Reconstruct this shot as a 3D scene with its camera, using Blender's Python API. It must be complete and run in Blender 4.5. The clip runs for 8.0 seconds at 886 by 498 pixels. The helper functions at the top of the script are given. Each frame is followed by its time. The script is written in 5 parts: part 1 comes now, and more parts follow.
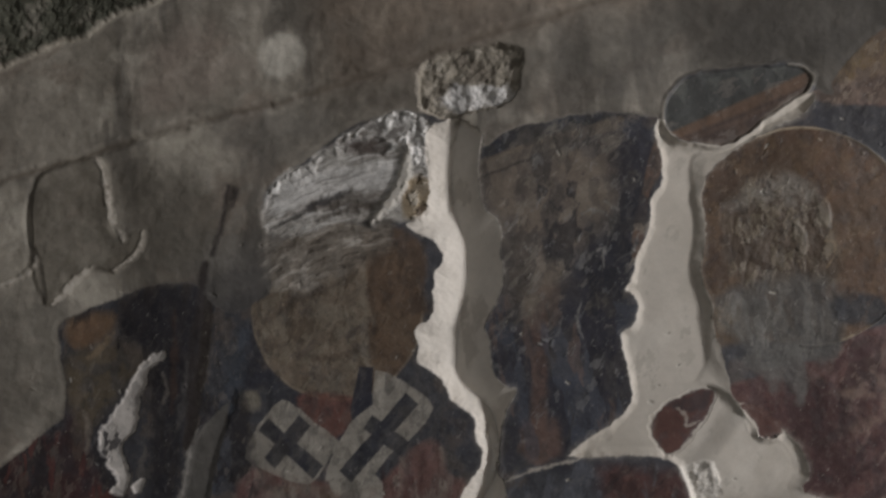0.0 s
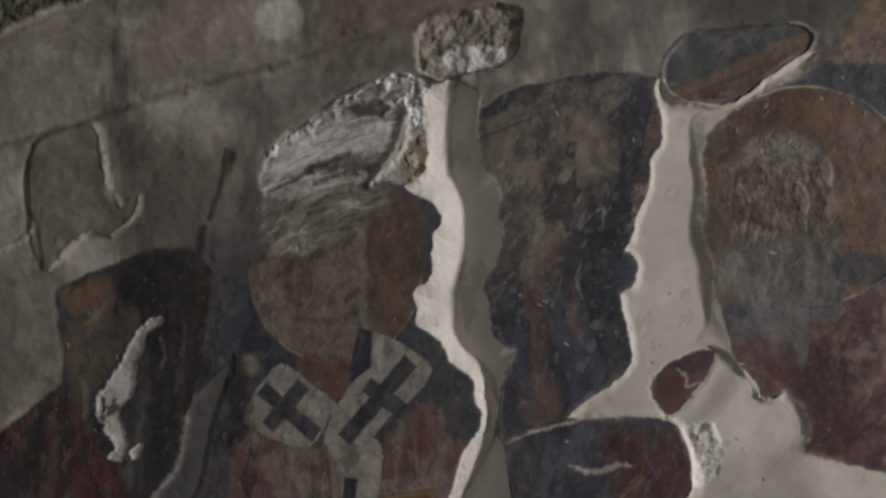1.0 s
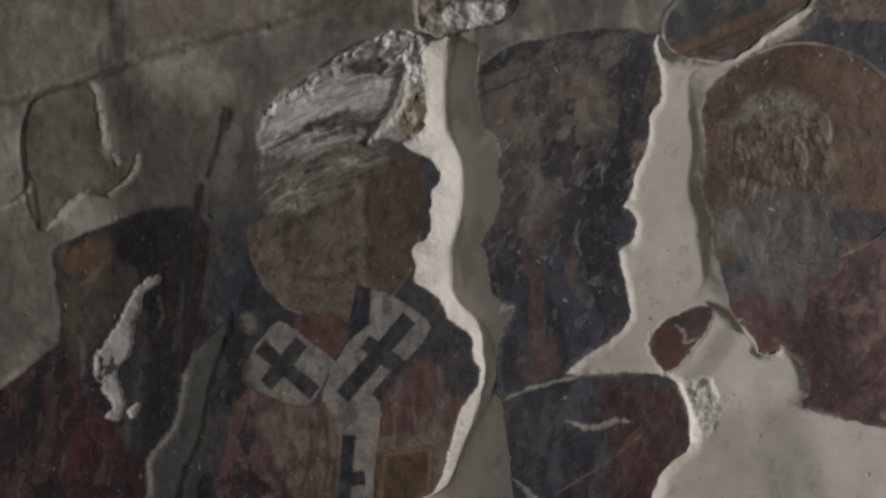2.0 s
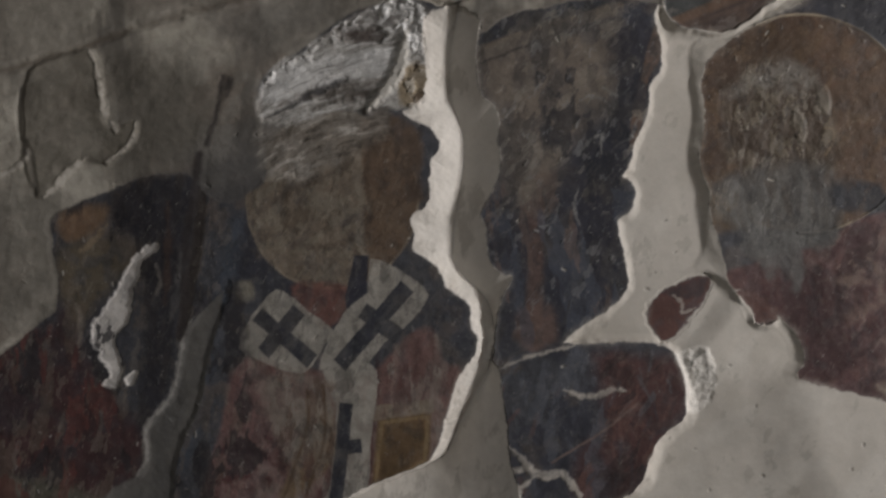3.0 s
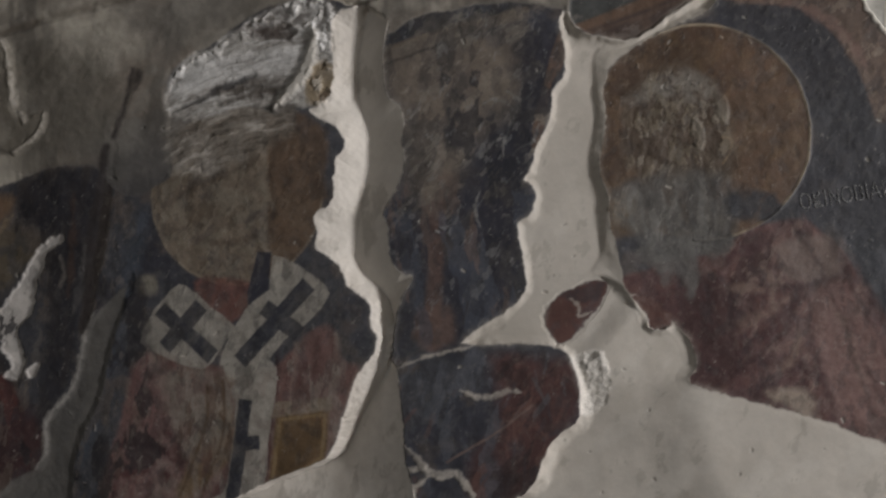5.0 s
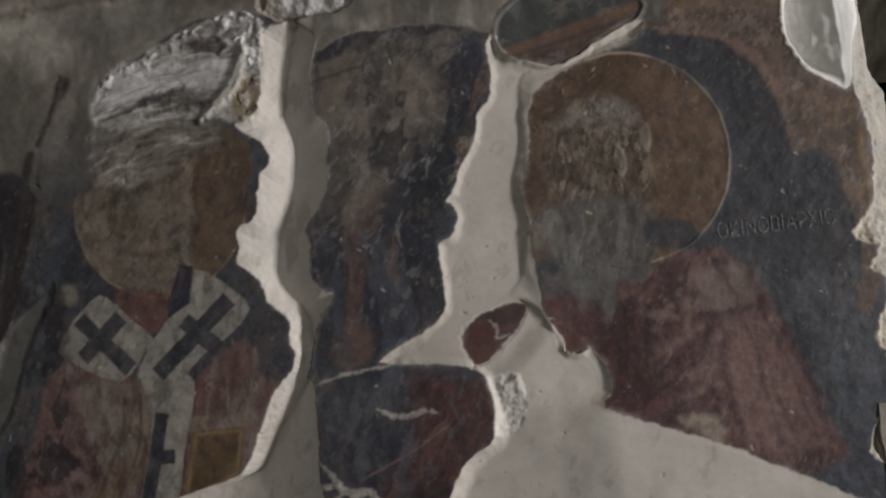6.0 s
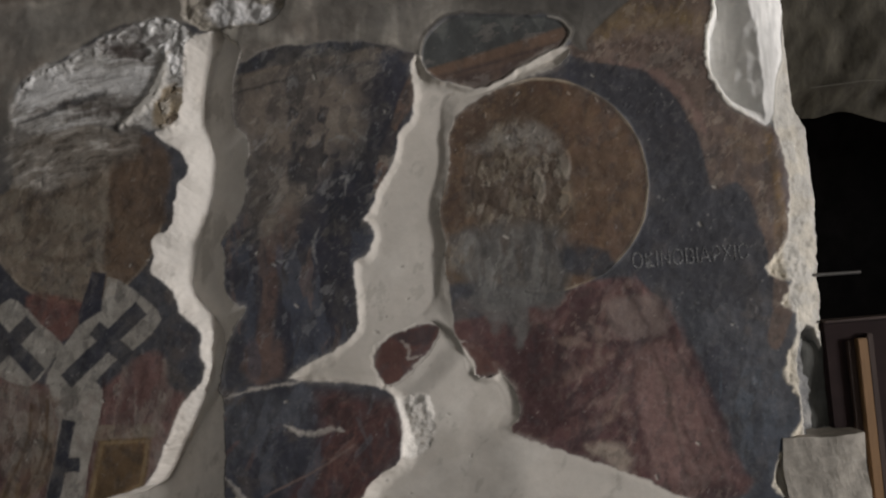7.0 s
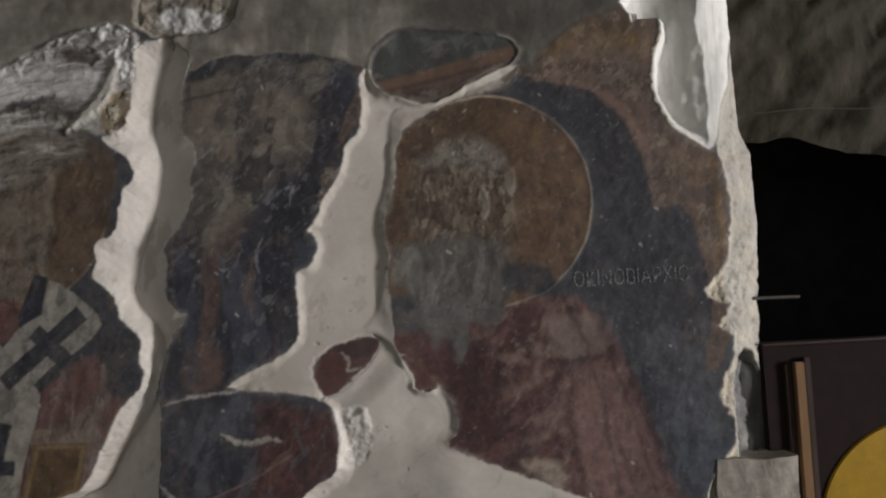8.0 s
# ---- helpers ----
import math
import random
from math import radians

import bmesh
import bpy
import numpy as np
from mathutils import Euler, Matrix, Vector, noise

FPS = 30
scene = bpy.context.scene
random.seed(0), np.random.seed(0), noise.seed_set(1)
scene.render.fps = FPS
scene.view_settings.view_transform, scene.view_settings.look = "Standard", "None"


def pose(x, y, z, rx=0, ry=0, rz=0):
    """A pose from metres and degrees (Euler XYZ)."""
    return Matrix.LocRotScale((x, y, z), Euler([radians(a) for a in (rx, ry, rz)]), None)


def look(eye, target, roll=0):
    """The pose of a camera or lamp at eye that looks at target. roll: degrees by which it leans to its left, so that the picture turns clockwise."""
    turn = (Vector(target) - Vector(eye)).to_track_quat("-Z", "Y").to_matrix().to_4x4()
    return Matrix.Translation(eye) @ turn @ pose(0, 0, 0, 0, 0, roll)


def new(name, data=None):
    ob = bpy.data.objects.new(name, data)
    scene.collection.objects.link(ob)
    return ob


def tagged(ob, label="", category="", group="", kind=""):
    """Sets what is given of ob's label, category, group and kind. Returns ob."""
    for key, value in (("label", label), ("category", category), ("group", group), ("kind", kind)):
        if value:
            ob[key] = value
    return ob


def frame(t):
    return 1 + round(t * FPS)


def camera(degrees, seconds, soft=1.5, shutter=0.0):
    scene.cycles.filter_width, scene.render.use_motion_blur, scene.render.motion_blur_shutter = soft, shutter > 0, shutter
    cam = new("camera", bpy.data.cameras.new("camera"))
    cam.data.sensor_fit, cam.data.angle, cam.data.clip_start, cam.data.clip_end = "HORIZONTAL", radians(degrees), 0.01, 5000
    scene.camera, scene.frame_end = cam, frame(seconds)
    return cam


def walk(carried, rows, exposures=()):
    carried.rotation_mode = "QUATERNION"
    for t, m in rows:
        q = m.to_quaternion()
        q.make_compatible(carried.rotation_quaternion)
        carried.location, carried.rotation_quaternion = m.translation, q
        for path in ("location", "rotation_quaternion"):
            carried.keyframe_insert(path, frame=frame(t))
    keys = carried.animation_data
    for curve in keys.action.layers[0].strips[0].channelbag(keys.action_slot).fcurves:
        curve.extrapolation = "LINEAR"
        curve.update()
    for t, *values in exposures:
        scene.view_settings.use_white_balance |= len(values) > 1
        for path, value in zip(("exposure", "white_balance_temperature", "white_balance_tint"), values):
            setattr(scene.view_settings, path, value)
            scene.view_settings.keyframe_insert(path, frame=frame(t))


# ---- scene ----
cam = camera(60.0, 8.0, soft=2.2)
PATH = [
    (0, (0.33, -1.417, 1.664), (0.162, 0.571, 1.801), -10.6),
    (0.5, (0.325, -1.412, 1.638), (0.156, 0.577, 1.768), -10.6),
    (1, (0.321, -1.405, 1.601), (0.149, 0.584, 1.73), -10.7),
    (1.5, (0.313, -1.402, 1.564), (0.145, 0.588, 1.687), -10.7),
    (3, (0.294, -1.399, 1.489), (0.132, 0.592, 1.587), -10.1),
    (3.5, (0.303, -1.397, 1.466), (0.144, 0.594, 1.566), -9.7),
    (4, (0.335, -1.393, 1.456), (0.185, 0.599, 1.553), -9.6),
    (4.5, (0.388, -1.393, 1.458), (0.254, 0.601, 1.553), -9.3),
    (6, (0.548, -1.395, 1.474), (0.483, 0.602, 1.572), -7.3),
    (6.5, (0.62, -1.391, 1.491), (0.573, 0.606, 1.58), -5.8),
    (7, (0.675, -1.392, 1.503), (0.65, 0.606, 1.588), -4.9),
    (7.5, (0.719, -1.396, 1.504), (0.712, 0.602, 1.599), -4.0),
    (8, (0.759, -1.399, 1.509), (0.764, 0.599, 1.611), -3.3),
]
walk(cam, [(t, look(eye, target, roll)) for t, eye, target, roll in PATH])

# ---- light ----
EXPOSURE = 0.0
scene.view_settings.exposure = EXPOSURE
world = bpy.data.worlds.new("world")
scene.world = world
world.use_nodes = True
wn = world.node_tree
sky = wn.nodes.new("ShaderNodeTexSky")
sky.sky_type, sky.sun_disc, sky.sun_elevation, sky.sun_rotation = "NISHITA", False, radians(35), radians(100)
wn.links.new(sky.outputs["Color"], wn.nodes["Background"].inputs["Color"])
wn.nodes["Background"].inputs["Strength"].default_value = 0.1


def area(name, at, target, sx, sy, watts, colour):
    lamp = bpy.data.lights.new(name, "AREA")
    lamp.shape, lamp.size, lamp.size_y, lamp.energy, lamp.color = "RECTANGLE", sx, sy, watts, colour
    ob = new(name, lamp)
    ob.matrix_world = look(at, target)
    return ob


# daylight through the open doorway, and an added ambient fill at an unseen window
area("doorway_daylight", (8.95, -3.75, 1.1), (0.3, 0.0, 1.45), 1.4, 2.0, 685, (1.0, 0.976, 0.982))
area("ambient_fill", (-0.6, -4.9, 2.1), (0.4, 0.0, 1.6), 1.3, 1.3, 13, (0.93, 0.96, 1.0))


# ---- materials ----
def material(name):
    m = bpy.data.materials.new(name)
    m.use_nodes = True
    return m, m.node_tree, m.node_tree.nodes["Principled BSDF"]


def noise_node(nt, scale, detail=5.0, rough=0.6, coord=None, distortion=0.0):
    n = nt.nodes.new("ShaderNodeTexNoise")
    n.inputs["Scale"].default_value, n.inputs["Detail"].default_value = scale, detail
    n.inputs["Roughness"].default_value, n.inputs["Distortion"].default_value = rough, distortion
    if coord is not None:
        nt.links.new(coord, n.inputs["Vector"])
    return n.outputs["Fac"]


def ramp(nt, value, lo, hi, a, b):
    n = nt.nodes.new("ShaderNodeMapRange")
    n.inputs["From Min"].default_value, n.inputs["From Max"].default_value = lo, hi
    n.inputs["To Min"].default_value, n.inputs["To Max"].default_value = a, b
    nt.links.new(value, n.inputs["Value"])
    return n.outputs["Result"]


def mix(nt, kind, fac, a, b):
    n = nt.nodes.new("ShaderNodeMix")
    n.data_type, n.blend_type = "RGBA", kind
    for slot, v in ((n.inputs[0], fac), (n.inputs[6], a), (n.inputs[7], b)):
        if isinstance(v, (int, float)):
            slot.default_value = v
        elif isinstance(v, tuple):
            slot.default_value = (*v, 1.0)
        else:
            nt.links.new(v, slot)
    return n.outputs[2]


def bump(nt, bsdf, layers):
    last = None
    for height, strength, distance in layers:
        n = nt.nodes.new("ShaderNodeBump")
        n.inputs["Strength"].default_value, n.inputs["Distance"].default_value = strength, distance
        nt.links.new(height, n.inputs["Height"])
        if last is not None:
            nt.links.new(last, n.inputs["Normal"])
        last = n.outputs["Normal"]
    nt.links.new(last, bsdf.inputs["Normal"])


def pigment(name, grain, mottle, specks, rough, relief, gloss=0.25):
    """A wall surface whose colour is the pigment laid on the mesh, with grain, stains and lime specks."""
    m, nt, bsdf = material(name)
    tint = nt.nodes.new("ShaderNodeAttribute")
    tint.attribute_name = "tint"
    co = nt.nodes.new("ShaderNodeTexCoord").outputs["Object"]
    fine = noise_node(nt, 420, 4, 0.7, co)
    mid = noise_node(nt, 38, 6, 0.65, co)
    wide = noise_node(nt, 7, 4, 0.6, co, 0.6)
    grey = nt.nodes.new("ShaderNodeMath")
    grey.operation = "MULTIPLY"
    nt.links.new(ramp(nt, fine, 0.25, 0.75, 1 - grain, 1 + grain), grey.inputs[0])
    nt.links.new(ramp(nt, mid, 0.3, 0.7, 1 - mottle, 1 + mottle), grey.inputs[1])
    grey2 = nt.nodes.new("ShaderNodeMath")
    grey2.operation = "MULTIPLY"
    nt.links.new(grey.outputs[0], grey2.inputs[0])
    nt.links.new(ramp(nt, wide, 0.3, 0.7, 1 - mottle * 0.6, 1 + mottle * 0.6), grey2.inputs[1])
    comb = nt.nodes.new("ShaderNodeCombineColor")
    for k in range(3):
        nt.links.new(grey2.outputs[0], comb.inputs[k])
    colour = mix(nt, "MULTIPLY", 1.0, tint.outputs["Color"], comb.outputs[0])
    if specks:
        spot = noise_node(nt, 95, 3, 0.6, co, 0.4)
        gate = noise_node(nt, 9, 3, 0.6, co)
        both = nt.nodes.new("ShaderNodeMath")
        both.operation = "MULTIPLY"
        nt.links.new(ramp(nt, spot, 0.60, 0.70, 0.0, 1.0), both.inputs[0])
        nt.links.new(ramp(nt, gate, 0.42, 0.66, 0.0, specks), both.inputs[1])
        colour = mix(nt, "MIX", both.outputs[0], colour, (0.34, 0.31, 0.27))
    nt.links.new(colour, bsdf.inputs["Base Color"])
    nt.links.new(ramp(nt, mid, 0.3, 0.7, rough - 0.08, rough + 0.08), bsdf.inputs["Roughness"])
    bsdf.inputs["Specular IOR Level"].default_value = gloss
    bump(nt, bsdf, ((mid, 0.5, relief * 2.2), (fine, 0.5, relief * 0.35)))
    return m


FRESCO = pigment("fresco_paint", 0.11, 0.22, 0.14, 0.58, 0.0008, 0.28)
PLASTER = pigment("lime_plaster", 0.03, 0.06, 0.0, 0.8, 0.0003)
SOOT = pigment("sooty_plaster", 0.05, 0.15, 0.0, 0.75, 0.0007)
STONE = pigment("broken_stone", 0.14, 0.20, 0.1, 0.85, 0.002)


def plain(name, colour, rough=0.7, metal=0.0, scale=40.0, vary=0.25, relief=0.0006, stretch=(1, 1, 1)):
    m, nt, bsdf = material(name)
    co = nt.nodes.new("ShaderNodeTexCoord").outputs["Object"]
    mp = nt.nodes.new("ShaderNodeMapping")
    mp.inputs["Scale"].default_value = stretch
    nt.links.new(co, mp.inputs["Vector"])
    n1 = noise_node(nt, scale, 6, 0.65, mp.outputs[0])
    n2 = noise_node(nt, scale * 0.13, 4, 0.6, mp.outputs[0])
    dark, light = tuple(c * (1 - vary) for c in colour), tuple(min(1, c * (1 + vary)) for c in colour)
    c1 = mix(nt, "MIX", ramp(nt, n1, 0.3, 0.7, 0, 1), dark, light)
    c2 = mix(nt, "MULTIPLY", 0.6, c1, mix(nt, "MIX", ramp(nt, n2, 0.3, 0.7, 0, 1), (0.55, 0.55, 0.55), (1.0, 1.0, 1.0)))
    nt.links.new(c2, bsdf.inputs["Base Color"])
    bsdf.inputs["Roughness"].default_value, bsdf.inputs["Metallic"].default_value = rough, metal
    bsdf.inputs["Specular IOR Level"].default_value = 0.2
    bump(nt, bsdf, ((n1, 0.5, relief),))
    return m


ROOMWALL = plain("old_limewash", (0.22, 0.20, 0.175), 0.9, 0, 14, 0.25, 0.004)
FLOORSTONE = plain("stone_paving", (0.24, 0.22, 0.19), 0.8, 0, 9, 0.25, 0.003)
ROUGHROCK = plain("dark_rock", (0.052, 0.046, 0.034), 0.9, 0, 22, 0.5, 0.006, (1.6, 1, 0.7))
# near-black base colour stands in for the shade deep in the recess
BLACKROCK = plain("unlit_rock", (0.020, 0.018, 0.018), 0.95, 0, 16, 0.4, 0.006)
WOOD = plain("brown_wood", (0.20, 0.115, 0.055), 0.6, 0, 60, 0.3, 0.0006, (1, 1, 0.08))
DARKWOOD = plain("dark_wood", (0.045, 0.028, 0.022), 0.55, 0, 60, 0.3, 0.0006, (1, 1, 0.08))
BROWNPAINT = plain("brown_icon_ground", (0.021, 0.0125, 0.012), 0.95, 0, 30, 0.2, 0.0003)
GOLD = plain("yellow_gilding", (0.40, 0.24, 0.020), 0.45, 0.0, 60, 0.12, 0.0003)
IRON = plain("iron", (0.25, 0.24, 0.23), 0.45, 0.8, 80, 0.2, 0.0003)
CABLE = plain("cable_sheath", (0.075, 0.068, 0.055), 0.6, 0, 80, 0.2, 0.0003)
LETTER = plain("pale_lettering", (0.21, 0.21, 0.21), 0.8, 0, 160, 0.5, 0.0003)
ln = LETTER.node_tree
LETTER_WEAR = noise_node(ln, 120, 3, 0.6, ln.nodes.new("ShaderNodeTexCoord").outputs["Object"])
ln.links.new(ramp(ln, LETTER_WEAR, 0.36, 0.56, 0.1, 0.9), ln.nodes["Principled BSDF"].inputs["Alpha"])


# ---- the painted wall: one relief, in metres, cut into its pieces ----
STEP = 0.0022
XS, ZS = np.arange(-0.93, 1.4601, STEP), np.arange(0.92, 2.6401, STEP)
X, Z = np.meshgrid(XS, ZS)
rng = np.random.default_rng(7)


def smooth(a, b, v):
    t = np.clip((v - a) / (b - a), 0, 1)
    return t * t * (3 - 2 * t)


def value_noise(x, z, seed):
    r = np.random.default_rng(seed).random((256, 256))
    i, j = np.floor(x).astype(int), np.floor(z).astype(int)
    u, v = x - i, z - j
    u, v = u * u * (3 - 2 * u), v * v * (3 - 2 * v)
    i, j, i1, j1 = i % 256, j % 256, (i + 1) % 256, (j + 1) % 256
    return (r[i, j] * (1 - u) + r[i1, j] * u) * (1 - v) + (r[i, j1] * (1 - u) + r[i1, j1] * u) * v


def fbm(freq, octaves=4, seed=1, x=None, z=None, gain=0.5):
    """Fractal noise between about -1 and 1 over the wall."""
    x, z = (X if x is None else x), (Z if z is None else z)
    total, amp, norm = 0.0, 1.0, 0.0
    for k in range(octaves):
        a = 0.6 * k
        total = total + amp * (value_noise((x * math.cos(a) + z * math.sin(a)) * freq + 91.7, (z * math.cos(a) - x * math.sin(a)) * freq + 57.3, seed + k) * 2 - 1)
        norm, amp, freq = norm + amp, amp * gain, freq * 2
    return total / norm


WX, WZ = fbm(30, 3, 11), fbm(30, 3, 21)
EX, EZ = fbm(110, 3, 31), fbm(110, 3, 41)


def rounded(pts, closed, steps=3):
    """A smooth line through a few corners."""
    p = [Vector(q) for q in pts]
    n, line = len(p), []
    for k in range(n if closed else n - 1):
        a, b = p[k], p[(k + 1) % n]
        prev = p[k - 1] if closed or k else a
        nxt = p[(k + 2) % n] if closed else p[min(k + 2, n - 1)]
        for s in range(steps):
            t = s / steps
            line.append(0.5 * (2 * a + (b - prev) * t + (2 * prev - 5 * a + 4 * b - nxt) * t * t + (3 * a - prev - 3 * b + nxt) * t ** 3))
    if not closed:
        line.append(p[-1])
    return np.array([tuple(q) for q in line])


def window(line, margin):
    i0, i1 = np.searchsorted(XS, [line[:, 0].min() - margin, line[:, 0].max() + margin])
    j0, j1 = np.searchsorted(ZS, [line[:, 1].min() - margin, line[:, 1].max() + margin])
    return slice(j0, j1), slice(i0, i1)


def distance(line, x, z, closed):
    """Distance to a line, and (closed) whether a place is inside."""
    best, inside = np.full(x.shape, 9.0), np.zeros(x.shape, bool)
    ends = np.roll(line, -1, 0) if closed else line[1:]
    for (ax, az), (bx, bz) in zip(line, ends):
        dx, dz = bx - ax, bz - az
        t = np.clip(((x - ax) * dx + (z - az) * dz) / (dx * dx + dz * dz + 1e-12), 0, 1)
        best = np.minimum(best, (x - ax - t * dx) ** 2 + (z - az - t * dz) ** 2)
        if closed:
            inside ^= ((az > z) != (bz > z)) & (x < dx * (z - az) / (dz if abs(dz) > 1e-9 else 1e-9) + ax)
    best = np.sqrt(best)
    return np.where(inside, -best, best) if closed else best


def shape(pts, wob=0.003, rag=0.0015, margin=0.06, steps=3):
    """Signed distance of a patch with a worn outline: below zero inside."""
    line = rounded(pts, True, steps)
    w = window(line, margin)
    d = np.full(X.shape, margin)
    d[w] = distance(line, X[w] + wob * WX[w] + rag * EX[w], Z[w] + wob * WZ[w] + rag * EZ[w], True)
    return d


def stroke(pts, width, wob=0.002, rag=0.001, margin=0.05, steps=4):
    line = rounded(pts, False, steps)
    w = window(line, margin)
    d = np.full(X.shape, margin)
    d[w] = distance(line, X[w] + wob * WX[w] + rag * EX[w], Z[w] + wob * WZ[w] + rag * EZ[w], False) - width / 2
    return d


def disc(cx, cz, r, wob=0.002):
    return np.hypot(X + wob * WX - cx, Z + wob * WZ - cz) - r


def ragged(pts, width, seed=1):
    """A broken line whose width swells and thins, drawn out to points at both ends."""
    line = rounded(pts, False, 5)
    w = window(line, 0.05)
    d = np.full(X.shape, 0.05)
    x, z = X[w] + 0.004 * WX[w] + 0.003 * EX[w], Z[w] + 0.004 * WZ[w] + 0.003 * EZ[w]
    n = len(line)
    for k in range(n - 1):
        wide = width / 2 * (0.25 + 0.95 * math.sin(math.pi * (k + 0.6) / (n + 0.2)) * (0.75 + 0.5 * math.sin(k * 2.1 + seed)))
        d[w] = np.minimum(d[w], distance(line[k:k + 2], x, z, False) - wide)
    return d


TINT = np.zeros((*X.shape, 3))
KIND = np.zeros(X.shape, int)          # which piece of the wall
RELIEF = np.zeros(X.shape)             # towards the room
PIECES = [("wall_painted", FRESCO, "", None, None)]


def piece(name, mat, label, cat, d, only=None, under=0):
    """Makes what lies inside d a piece of its own."""
    inside = d < 0
    if only is not None:
        inside &= only
    PIECES.append((name, mat, label, cat, under))
    KIND[inside] = len(PIECES) - 1
    return len(PIECES) - 1


def tint(d, colour, soft=0.003, strength=1.0, blotch=0.0, seed=3, freq=45):
    """Lays a pigment inside d, worn away in blotches."""
    near = d < soft
    rows, cols = np.flatnonzero(near.any(1)), np.flatnonzero(near.any(0))
    if len(rows) == 0:
        return
    w = slice(rows[0], rows[-1] + 1), slice(cols[0], cols[-1] + 1)
    m = strength * smooth(soft, -soft, d[w])
    if blotch:
        m = m * (1 - blotch * smooth(-0.05, 0.35, fbm(freq, 4, seed, X[w], Z[w])))
    TINT[w] = TINT[w] * (1 - m[..., None]) + np.array(colour) * m[..., None]


def dab(x0, z0, length, angle, width, colour, strength=0.8, lift=0.0, soft=0.0015):
    """One short stroke of colour, or a chip, with a little relief."""
    r = length / 2 + width + 0.006
    w = (slice(*np.searchsorted(ZS, [z0 - r, z0 + r])), slice(*np.searchsorted(XS, [x0 - r, x0 + r])))
    x, z = X[w] - x0 + 0.004 * WX[w] + 0.0025 * EX[w], Z[w] - z0 + 0.004 * WZ[w] + 0.0025 * EZ[w]
    if x.size == 0:
        return
    u, v = x * math.cos(angle) + z * math.sin(angle), z * math.cos(angle) - x * math.sin(angle)
    d = np.hypot(np.clip(np.abs(u) - length / 2, 0, None), v) - width / 2
    m = smooth(soft, -soft, d)
    TINT[w] = TINT[w] * (1 - strength * m[..., None]) + np.array(colour) * strength * m[..., None]
    RELIEF[w] += lift * m


def wear(colour, strength, freq, level, seed, d=None, stretch=1.0, angle=0.0, edge=0.12, box=None, lift=0.0, soft=0.012):
    """Uneven patches of another tone, drawn out along an angle, inside a patch or a box of the wall."""
    if d is None:
        d = np.maximum(np.maximum(box[0] - X, X - box[1]), np.maximum(box[2] - Z, Z - box[3])) + 0.03 * WX + 0.03 * n_a
    near = d < soft
    rows, cols = np.flatnonzero(near.any(1)), np.flatnonzero(near.any(0))
    if len(rows) == 0:
        return
    w = slice(rows[0], rows[-1] + 1), slice(cols[0], cols[-1] + 1)
    x, z = X[w] + 0.006 * WX[w], Z[w] + 0.006 * WZ[w]
    u, v = x * math.cos(angle) + z * math.sin(angle), z * math.cos(angle) - x * math.sin(angle)
    n = fbm(freq, 5, seed, u / stretch, v, 0.6)
    m = strength * smooth(soft, -soft, d[w]) * smooth(level, level + edge, n)
    TINT[w] = TINT[w] * (1 - m[..., None]) + np.array(colour) * m[..., None]
    RELIEF[w] += lift * m


def scatter(count, box, colours, length, width, angle, spread, strength, lift, clump=0.0, seed=1, inside=None):
    """Many dabs, gathered in clumps, inside a patch."""
    r = np.random.default_rng(seed)
    for _ in range(count):
        x, z = r.uniform(box[0], box[1]), r.uniform(box[2], box[3])
        keep = float(value_noise(np.array([x * 13.0 + 40]), np.array([z * 13.0 + 40]), seed)[0])
        args = (r.uniform(*length), angle + r.normal(0, spread), r.uniform(*width), colours[r.integers(len(colours))], strength * r.uniform(0.5, 1.0), lift)
        if keep < clump:
            continue
        if inside is not None and inside[min(np.searchsorted(ZS, z), len(ZS) - 1), min(np.searchsorted(XS, x), len(XS) - 1)] > 0:
            continue
        dab(x, z, *args)


BLUE, NAVY, GREYBLUE = (0.054, 0.055, 0.063), (0.030, 0.031, 0.042), (0.105, 0.106, 0.110)
OCHRE, BROWN, UMBER = (0.094, 0.054, 0.031), (0.172, 0.142, 0.112), (0.110, 0.087, 0.070)
RED, PINK, DARKRED = (0.098, 0.048, 0.043), (0.180, 0.112, 0.100), (0.052, 0.025, 0.025)
LIME, COAT, WHITE = (0.49, 0.455, 0.405), (0.31, 0.285, 0.242), (0.30, 0.285, 0.25)

# ground colour
TINT[:] = BLUE
n_a, n_b, n_c = fbm(9, 4, 51), fbm(26, 4, 61), fbm(60, 3, 71)
for col, field, lo, hi, s in ((NAVY, n_a, 0.0, 0.4, 0.7), (UMBER, n_b, 0.1, 0.5, 0.45), (GREYBLUE, n_c, 0.25, 0.6, 0.35)):
    m = (s * smooth(lo, hi, field))[..., None]
    TINT[:] = TINT * (1 - m) + np.array(col) * m
RELIEF += 0.0012 * n_b + 0.0004 * n_c + 0.002 * n_a

RED_FIELD = [(0.417, 1.322), (0.486, 1.315), (0.559, 1.286), (0.553, 1.201), (0.460, 1.116), (0.437, 1.076), (0.343, 1.076), (0.346, 1.145), (0.408, 1.215)]
